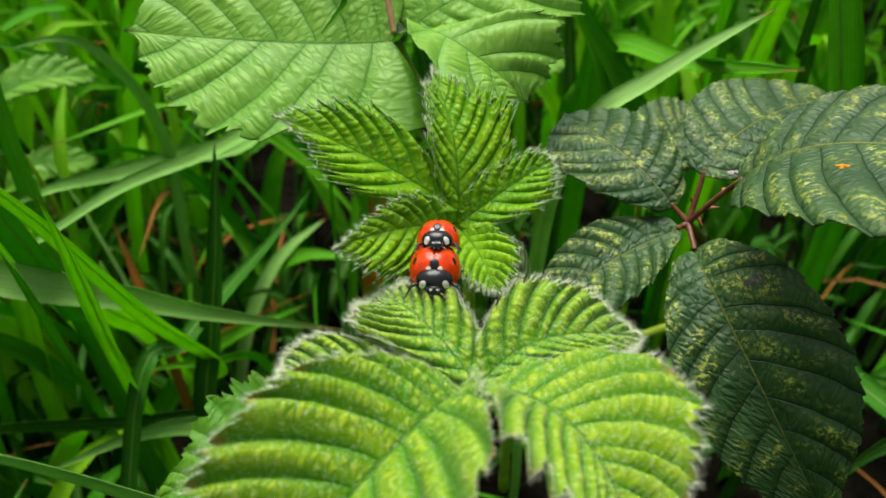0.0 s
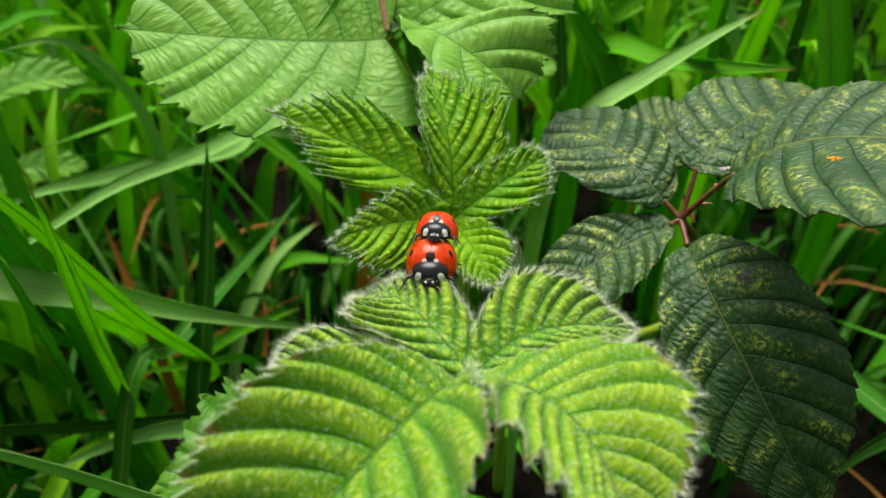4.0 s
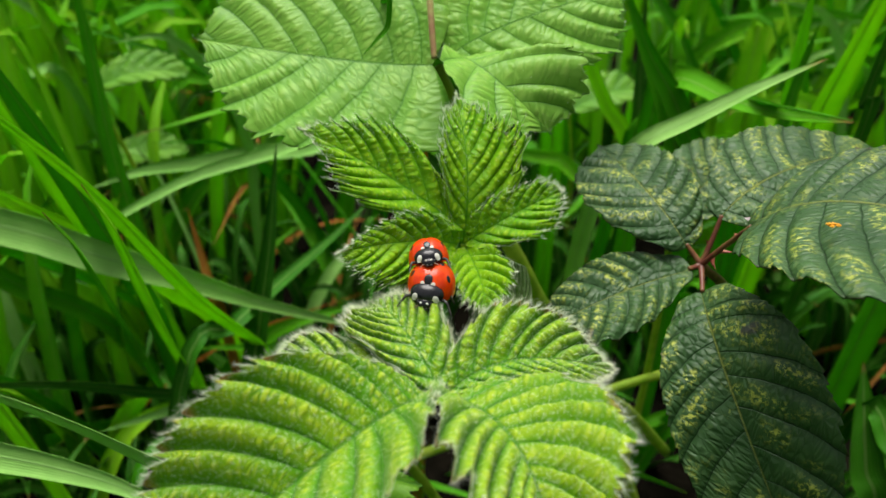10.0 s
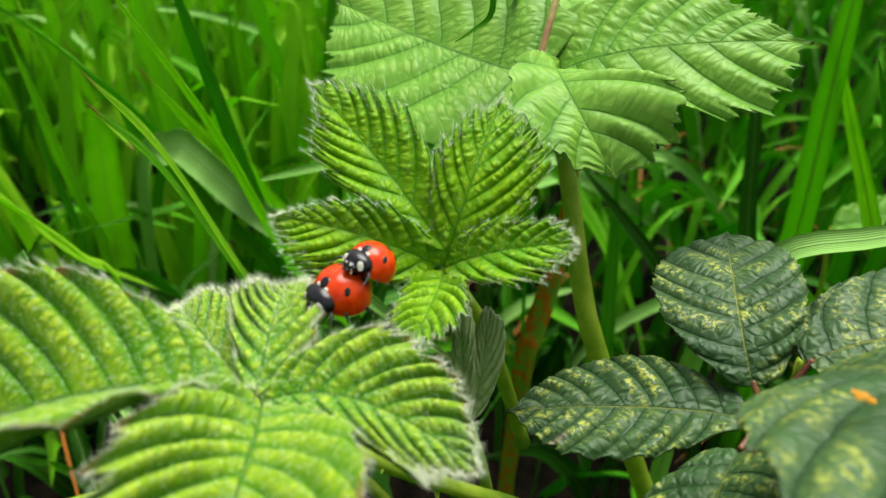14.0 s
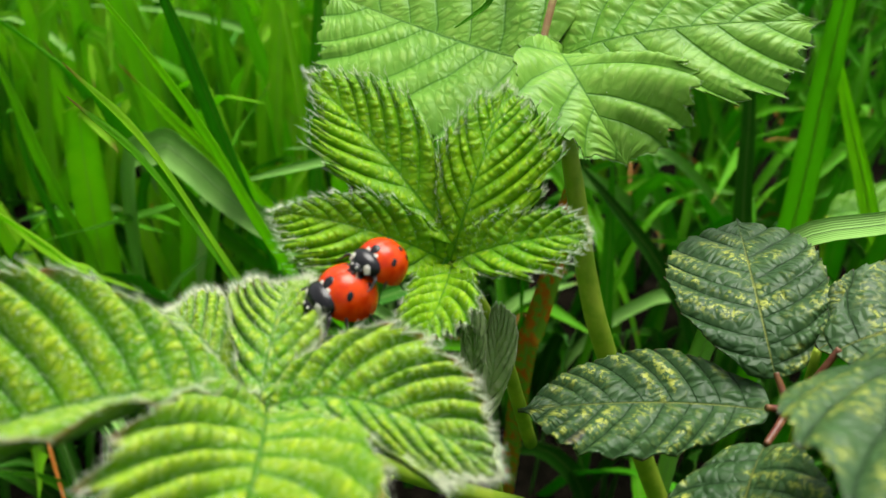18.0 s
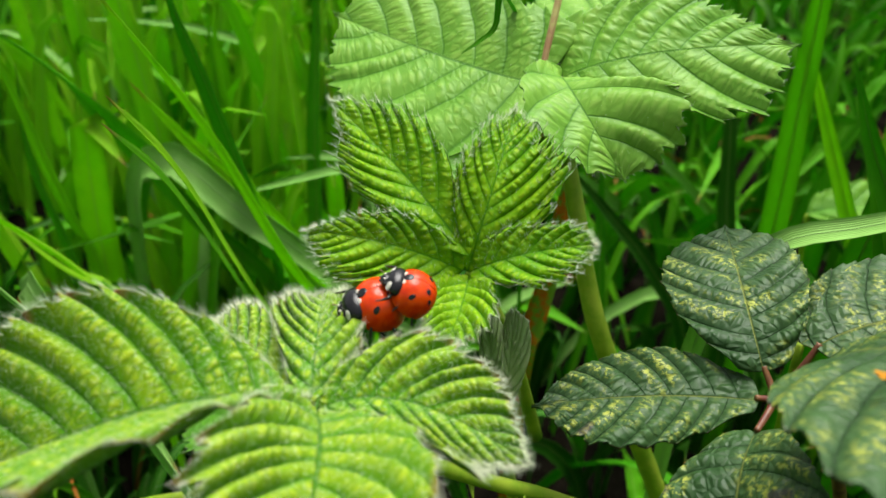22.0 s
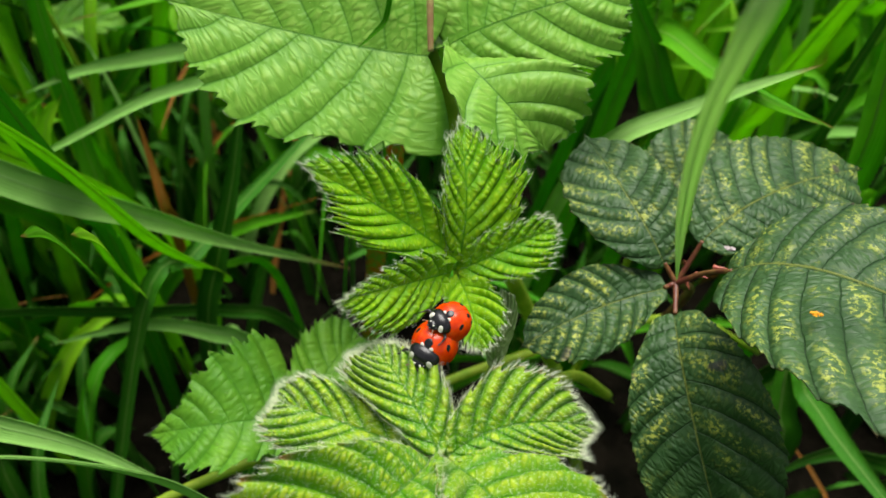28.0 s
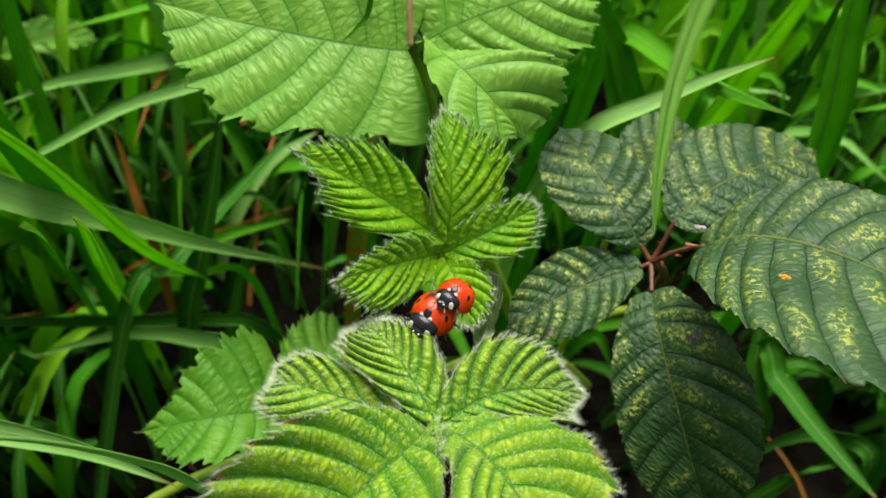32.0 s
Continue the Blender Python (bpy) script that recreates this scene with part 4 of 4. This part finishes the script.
# ---- grass ----
grass_blade([(-30, 160, -2), (-22, 130, 150), (-13, 103, 185), (-12.5, 100.5, 181), (-14, 99, 179), (-15.7, 97.4, 177.4)], 0.9, GRASS, "thin grass tip resting on the grown leaf", roll=20)
BLADES = [
    (GRASS, 11.0, "broad upright grass blade with a pale midrib", -12, [(97, 142, -2), (93, 139, 115), (86, 135, 130), (78, 130, 153), (72, 130, 170), (67, 129, 184), (62, 127, 199)]),
    (GRASS_LIT_COPY, 11.0, "broad upright bright green grass blade", -17, [(83, 198, -2), (82, 192, 87), (81, 185, 110), (82, 179, 140), (82, 172, 162), (83, 169, 182)]),
    (GRASS, 6.0, "upright grass blade beside the grown leaf", 15, [(73, 171, -2), (62, 165, 109), (47, 156, 133), (40, 157, 145), (33, 157, 155), (25, 155, 171)]),
    (GRASS_LIT_COPY, 5.0, "bright narrow grass blade", 5, [(76, 189, -2), (76, 187, 102), (75, 185, 125), (72, 182, 149), (70, 180, 166)]),
    (RUST, 5.0, "green grass blade with rust-orange blotches beside the stem", 5, [(-15, 127, -2), (-15, 127, 93), (-14, 128, 108), (-13, 131, 124), (-14, 134, 137), (-15, 137, 146)]),
    (GRASS_LIT_COPY, 6.5, "broad grass blade leaning in the clump", -15, [(-79, 158, -2), (-79, 146, 61), (-78, 128, 92), (-82, 117, 113), (-94, 107, 133), (-99, 97, 151)]),
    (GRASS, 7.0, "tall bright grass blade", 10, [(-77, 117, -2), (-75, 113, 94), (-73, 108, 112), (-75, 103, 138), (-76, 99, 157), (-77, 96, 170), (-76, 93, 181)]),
    (GRASS_LIT_COPY, 6.0, "yellow-green upright grass blade", -5, [(-137, 99, -2), (-135, 97, 83), (-133, 93, 105), (-132, 90, 123), (-133, 89, 136), (-135, 87, 154)]),
    (GRASS_LIT_COPY, 7.0, "yellow-green grass blade bending low", 12, [(-97, 89, -2), (-97, 83, 96), (-97, 75, 116), (-98, 66, 131), (-100, 58, 142)]),
    (GRASS_LIT_COPY, 6.0, "upright grass blade with open light put into its colour", 5, [(-160, 167, -2), (-160, 167, 45), (-161, 168, 86), (-164, 169, 117), (-162, 170, 146)]),
    (GRASS_LIT_COPY, 6.0, "upright grass blade far in the clump", 5, [(-195, 161, -2), (-198, 162, 32), (-202, 164, 82), (-205, 165, 116), (-202, 164, 140)]),
    (GRASS_LIT_COPY, 5.0, "slender bright grass blade", 5, [(-202, 129, -2), (-203, 133, 75), (-204, 140, 110), (-202, 138, 132), (-197, 135, 150)]),
    (GRASS, 6.5, "upright green grass blade behind the leaf", 10, [(-84, 130, -2), (-90, 136, 62), (-98, 146, 87), (-102, 152, 120), (-101, 155, 151), (-100, 154, 168)]),
    (GRASS_PALE, 4.0, "yellow-green arched grass blade", 12, [(-85, 188, -2), (-83, 188, 62), (-80, 188, 95), (-80, 183, 118), (-84, 177, 134), (-91, 172, 143), (-100, 161, 145)]),
    (GRASS_SHADE_COPY, 6.0, "broad upright dark green grass blade", 15, [(-60, 110, -2), (-57, 113, 66), (-52, 117, 94), (-47, 121, 119), (-44, 126, 142)]),
    (STRAW, 3.2, "orange dead grass blade", -15, [(-76, 143, -2), (-76, 142, 68), (-76, 140, 80), (-79, 144, 92), (-82, 148, 105)]),
    (GRASS, 3.6, "narrow grass blade behind the old leaf", 5, [(68, 167, -2), (69, 169, 113), (71, 173, 127), (72, 176, 144), (73, 177, 157)]),
    (GRASS_SHADE_COPY, 2.6, "thin dark upright grass blade", 5, [(76, 140, -2), (76, 141, 142), (75, 143, 153), (75, 144, 167), (74, 144, 178)]),
    (GRASS_SHADE_COPY, 4.5, "upright grass blade coloured as in shade", 15, [(40, 191, -2), (39, 192, 100), (39, 195, 114), (37, 199, 133), (35, 202, 155)]),
    (GRASS_LIT_COPY, 6.0, "broad bright grass blade leaning sideways", 5, [(-75, 128, -2), (-78, 121, 81), (-81, 112, 120), (-83, 107, 138), (-84, 102, 162), (-85, 99, 177)]),
    (GRASS, 6.0, "long grass blade leaning across", 12, [(-110, 183, -2), (-118, 157, 60), (-128, 118, 115), (-132, 106, 134), (-132, 94, 150), (-132, 78, 167)]),
    (GRASS, 6.0, "dusky broad grass blade", -15, [(-105, 153, -2), (-113, 142, 59), (-124, 126, 90), (-132, 118, 109), (-137, 109, 126), (-139, 101, 145)]),
    (GRASS_LIT_COPY, 4.0, "upright narrow grass blade", 5, [(-159, 168, -2), (-160, 168, 47), (-161, 166, 89), (-164, 167, 120), (-162, 167, 150)]),
    (GRASS_PALE, 4.0, "pale grass blade lying across", -8, [(-169, 248, -2), (-173, 237, 89), (-180, 221, 101), (-193, 195, 114), (-199, 173, 123), (-217, 144, 128)]),
    (GRASS, 3.6, "narrow green grass blade lying across", -8, [(-173, 236, -2), (-156, 193, 69), (-132, 131, 91), (-131, 104, 96), (-130, 82, 101)]),
    (GRASS_LIT_COPY, 7.0, "broad grass blade at the margin of the clump", 12, [(-117, 122, -2), (-116, 105, 70), (-115, 80, 105), (-114, 68, 128), (-114, 57, 145)]),
    (GRASS, 5.0, "light green upright grass blade", -5, [(-152, 98, -2), (-150, 97, 56), (-148, 96, 88), (-147, 93, 117), (-146, 96, 144)]),
    (GRASS_LIT_COPY, 7.5, "tall broad grass blade", 15, [(18, 217, -2), (16, 215, 75), (14, 213, 110), (11, 210, 143), (9, 207, 170), (9, 205, 185)]),
    (GRASS_SHADE_COPY, 6.0, "tall grass blade coloured as in shade", 15, [(14, 218, -2), (8, 221, 67), (-1, 225, 95), (-8, 227, 125), (-15, 228, 149)]),
    (GRASS, 5.0, "upright mid-green grass blade", 15, [(-14, 176, -2), (-17, 179, 57), (-21, 183, 79), (-26, 187, 102), (-29, 188, 120)]),
    (GRASS_SHADE_COPY, 5.0, "leaning dark green grass blade", 5, [(15, 198, -2), (5, 193, 65), (-8, 187, 91), (-23, 183, 107), (-35, 179, 119)]),
    (GRASS_LIT_COPY, 5.0, "upright grass blade behind the old leaf", 15, [(49, 214, -2), (41, 215, 89), (30, 216, 112), (17, 214, 137), (7, 209, 159)]),
    (GRASS_SHADE_COPY, 8.0, "broad dark green grass blade under the old leaf", 5, [(96, 98, -2), (94, 102, 70), (90, 107, 84), (88, 114, 94), (86, 120, 104)]),
    (GRASS_SHADE_COPY, 6.0, "dark green grass blade lying low under the old leaf", 0, [(85, 123, -2), (88, 117, 89), (93, 108, 92), (96, 97, 95), (101, 84, 98), (105, 76, 99)]),
    (GRASS_SHADE_COPY, 5.0, "grass blade low beside the old leaf, shade put into its colour", 0, [(125, 87, -2), (118, 92, 81), (108, 100, 82), (99, 99, 78), (90, 94, 73)]),
    (GRASS, 6.5, "green grass blade arching over behind the old leaf", 10, [(37, 167, -2), (38, 166, 142), (40, 163, 146), (43, 157, 149), (49, 146, 151), (57, 133, 155), (65, 120, 161)]),
    (GRASS, 5.5, "upright mid-green grass blade by the grown leaf", 5, [(53, 153, -2), (49, 155, 120), (44, 159, 130), (38, 160, 144), (32, 161, 155), (26, 161, 166)]),
    (GRASS_PALE, 5.0, "grey-green grass blade lying low beside the lower leaf", 10, [(-88, 59, -2), (-82, 58, 122), (-72, 57, 122), (-61, 57, 121), (-49, 56, 120), (-34, 53, 118)]),
    (GRASS_PALE, 8.0, "broad pale green grass blade bending over", -3, [(-150, 112, -2), (-128, 108, 105), (-106, 106, 126), (-92, 103, 130), (-75, 103, 125), (-62, 107, 118), (-46, 111, 109), (-20, 118, 97)]),
    (GRASS_LIT_COPY, 5.4, "mid-green grass blade leaning across its neighbours", 15, [(-74, 147, -2), (-63, 133, 60), (-52, 118, 86), (-54, 98, 122), (-62, 88, 155), (-72, 76, 184)]),
    (GRASS, 4.5, "mid-green grass blade crossing behind another", 15, [(-104, 146, -2), (-86, 120, 60), (-71, 97, 110), (-57, 76, 151), (-48, 62, 170)]),
    (GRASS_LIT_COPY, 5.0, "green grass blade in a leaning bunch", 15, [(-90, 140, -2), (-76, 121, 57), (-55, 86, 128), (-45, 70, 161), (-38, 58, 178)]),
    (GRASS_PALE, 3.6, "pale grass blade arching low", 0, [(10, 330, -2), (-26, 246, 92), (-37, 200, 112), (-53, 151, 125), (-69, 134, 126), (-83, 120, 122), (-91, 113, 119)]),
    (GRASS_PALE, 6.0, "light green grass blade lying low", 0, [(-10, 330, -2), (-53, 236, 81), (-64, 202, 94), (-77, 191, 97), (-91, 174, 102), (-99, 157, 109), (-106, 142, 112)]),
    (GRASS_PALE, 3.6, "glossy green grass blade folded along its keel", 25, [(-6, 58, -2), (-15, 50, 105), (-26, 47, 136), (-33, 45, 148), (-41, 38, 166), (-46, 30, 176)]),
    (GRASS_PALE, 5.0, "grey-green grass blade lying flat", 0, [(-30, 110, -2), (-40, 105, 70), (-52, 104, 80), (-72, 107, 72), (-94, 100, 66)]),
    (GRASS_SHADE_COPY, 4.3, "dark grass blade lying flat", 0, [(-20, 135, -2), (-40, 128, 50), (-55, 123, 60), (-74, 108, 76), (-90, 92, 95), (-105, 75, 110)]),
    (GRASS_SHADE_COPY, 4.2, "green grass blade slanting up to the light", 10, [(-80, 62, -2), (-63, 98, 95), (-56, 113, 99), (-51, 134, 96), (-45, 158, 92), (-38, 184, 90)]),
    (GRASS, 2.6, "thin bright grass blade curving sideways", 0, [(-40, 150, -2), (-48, 140, 60), (-58, 125, 78), (-75, 118, 82)]),
]
for blade_mat, wide, words, turn, pts in BLADES:
    grass_blade(pts, wide, blade_mat, words, roll=turn, face=(0.1, -0.85, 0.5))

SWAYING = grass_blade([(118, 45, -2), (114, 46, 120), (92, 52, 205), (58, 62, 231), (15.6, 55.9, 226.1), (13.9, 51.9, 223.0), (14.3, 52.8, 218.0), (15.7, 55.9, 211.9), (18.0, 59.4, 203.6), (21.3, 62.8, 193.0), (24.4, 63.9, 183.7)], 1.9, GRASS_PALE_LIT, "long pale grass blade drooping over the old leaf", roll=8, taper=0.3, face=(0.1, -0.85, 0.5))
grass_blade([(24, 126, -2), (21, 118, 100), (22, 114.5, 140), (28, 114.5, 155), (37, 117.2, 160.5), (47, 120, 166), (58, 123, 171)], 3.4, GRASS_PALE, "pale blue-green grass blade", roll=5, taper=0.5, face=(0, -0.6, 0.8))
grass_blade([(30, 200, -2), (36, 186, 110), (43, 176, 137), (52, 157, 145), (55, 134, 156), (63, 117, 163)], 5.5, GRASS, "green grass blade pointing forward", roll=10)


def clear(x, y, dx, dy, h):
    """Keep the grass low under the bramble, and away from where the film-maker kneels."""
    tx, ty = x + dx, y + dy
    top = h
    for px, py in ((x, y), ((x + tx) / 2, (y + ty) / 2), (tx, ty)):
        if -75 < px < 120 and -200 < py < 40:
            return 0
        if -30 < px < 140 and py < 135:
            if noise.random() < 0.5:
                return 0
            top = min(top, 38)
        if -90 < px < 160 and -160 < py < 195:
            if noise.random() < 0.4:
                return 0
            top = min(top, 60)
        if py < 70 and -200 < px < 200:
            top = min(top, 60)
    return top


grass_field("grass", GRASS, 1700, (-560, 450, 70, 1000), (55, 130), (3.5, 8.5), 3, "dense green meadow grass", 1.0, clear)
grass_field("grass", GRASS_SHADE_COPY, 360, (-300, 300, 40, 420), (30, 85), (2.5, 6.0), 4, "grass low in the sward, shade put into its colour", 0.9, clear)
grass_field("grass", GRASS_PALE, 300, (-560, 450, 110, 1000), (60, 140), (3.0, 6.5), 5, "pale green grass among the meadow grass", 1.0, clear)
grass_field("grass", GRASS_LIT_COPY, 650, (-560, -100, 60, 700), (60, 150), (5, 10), 9, "yellow-green grass, open light put into its colour", 0.6, clear)
grass_field("grass", GRASS_LIT_COPY, 520, (-700, -130, 140, 700), (90, 190), (5, 10), 16, "upright meadow grass, open light painted in its colour", 0.4)
grass_field("grass", GRASS_LIT_COPY, 260, (30, 420, 230, 800), (70, 150), (5, 10), 17, "meadow grass behind the bramble, brightened in its colour", 0.5)
grass_field("grass", GRASS_LIT_COPY, 700, (-1600, 1600, 900, 3000), (80, 190), (6, 14), 8, "meadow grass farther off", 0.8)
grass_field("grass", GRASS_SHADE_COPY, 420, (-170, 210, 40, 240), (25, 60), (3, 6.5), 12, "grass under the bramble, its shade painted in the colour", 0.9, clear)
# two unseen fields, added only to keep low sky light off the bramble
grass_field("grass", GRASS, 1100, (-600, 600, -700, -75), (160, 320), (4, 9), 14, "unseen tall grass on the near side, added to block low sky light", 0.35)
grass_field("grass", GRASS, 700, (128, 600, -80, 105), (130, 280), (4, 9), 15, "unseen tall grass beside the old leaf, added to block side light", 0.25)
grass_field("dead_grass", STRAW, 130, (-300, 300, 60, 500), (10, 70), (1.0, 2.6), 6, "orange and straw-coloured dead grass near the soil", 2.0, clear)


# ---- what moves ----
def motions():
    # the lower ladybird shifts a little; the upper one turns round to the side and back
    # seconds, place in mm, tip, lean and turn in degrees
    below = [(0.0, 0.3, 59.0, 166.6, 9, 1, 179), (6.0, 0.6, 59.1, 166.6, 8, 1, 176), (9.0, 0.8, 59.1, 166.6, 9, -1, 177), (13.0, 1.4, 58.8, 166.0, 5, 1, 172),
             (19.0, 2.1, 57.8, 166.3, 8, -5, 156), (23.0, 1.5, 58.0, 166.3, 8, -10, 141), (25.0, 1.6, 57.6, 166.2, 10, -6, 148), (28.0, 1.3, 58.6, 166.2, 8, 2, 155),
             (30.0, 1.5, 59.0, 166.2, 8, 2, 154), (31.0, 1.3, 58.3, 166.2, 8, 0, 149), (32.0, 2.0, 59.3, 166.2, 8, 1, 150)]
    above = [(0.0, 0.6, 61.7, 168.7, 37, 2, 177), (6.0, 1.1, 61.9, 168.8, 34, 0, 174), (8.0, 0.9, 61.9, 168.8, 34, 1, 176), (9.0, 0.2, 61.8, 168.7, 36, 6, 196), (13.0, 2.2, 61.4, 168.6, 34, 1, 180),
             (19.0, 3.3, 61.0, 168.6, 25, -10, 164), (20.0, 3.5, 60.6, 168.6, 30, -10, 150), (23.0, 4.3, 59.7, 168.6, 42, -10, 113), (25.0, 3.1, 60.4, 168.5, 32, -7, 139), (28.0, 2.3, 60.8, 168.7, 32, -4, 127),
             (30.0, 3.0, 60.9, 168.6, 32, 0, 135), (31.0, 2.7, 60.5, 168.6, 31, 0, 144), (32.0, 4.1, 60.8, 168.6, 31, 0, 144)]
    for bug, rows in ((FEMALE, below), (MALE, above)):
        walk(bug, [(t, pose(x * MM, y * MM, z * MM, tip, lean, turn) @ Matrix.Translation((0, 0.3 * MM, 0))) for t, x, y, z, tip, lean, turn in rows])
    # a blade of grass is brushed into view between two looks at the leaf
    foot = SWAYING.location.copy()
    rows = []
    for t, side, fwd in ((0.0, 48, 10), (25.5, 48, 10), (26.6, 20, 4), (27.5, 0.1, -0.8), (28.0, 0, -0.8), (29.0, 0.1, 0.2), (30.0, 0, 0), (32.0, 0, -0.4)):
        rows.append((t, Matrix.Translation(foot) @ pose(0, 0, 0, -fwd, side, 0)))
    walk(SWAYING, rows)


motions()
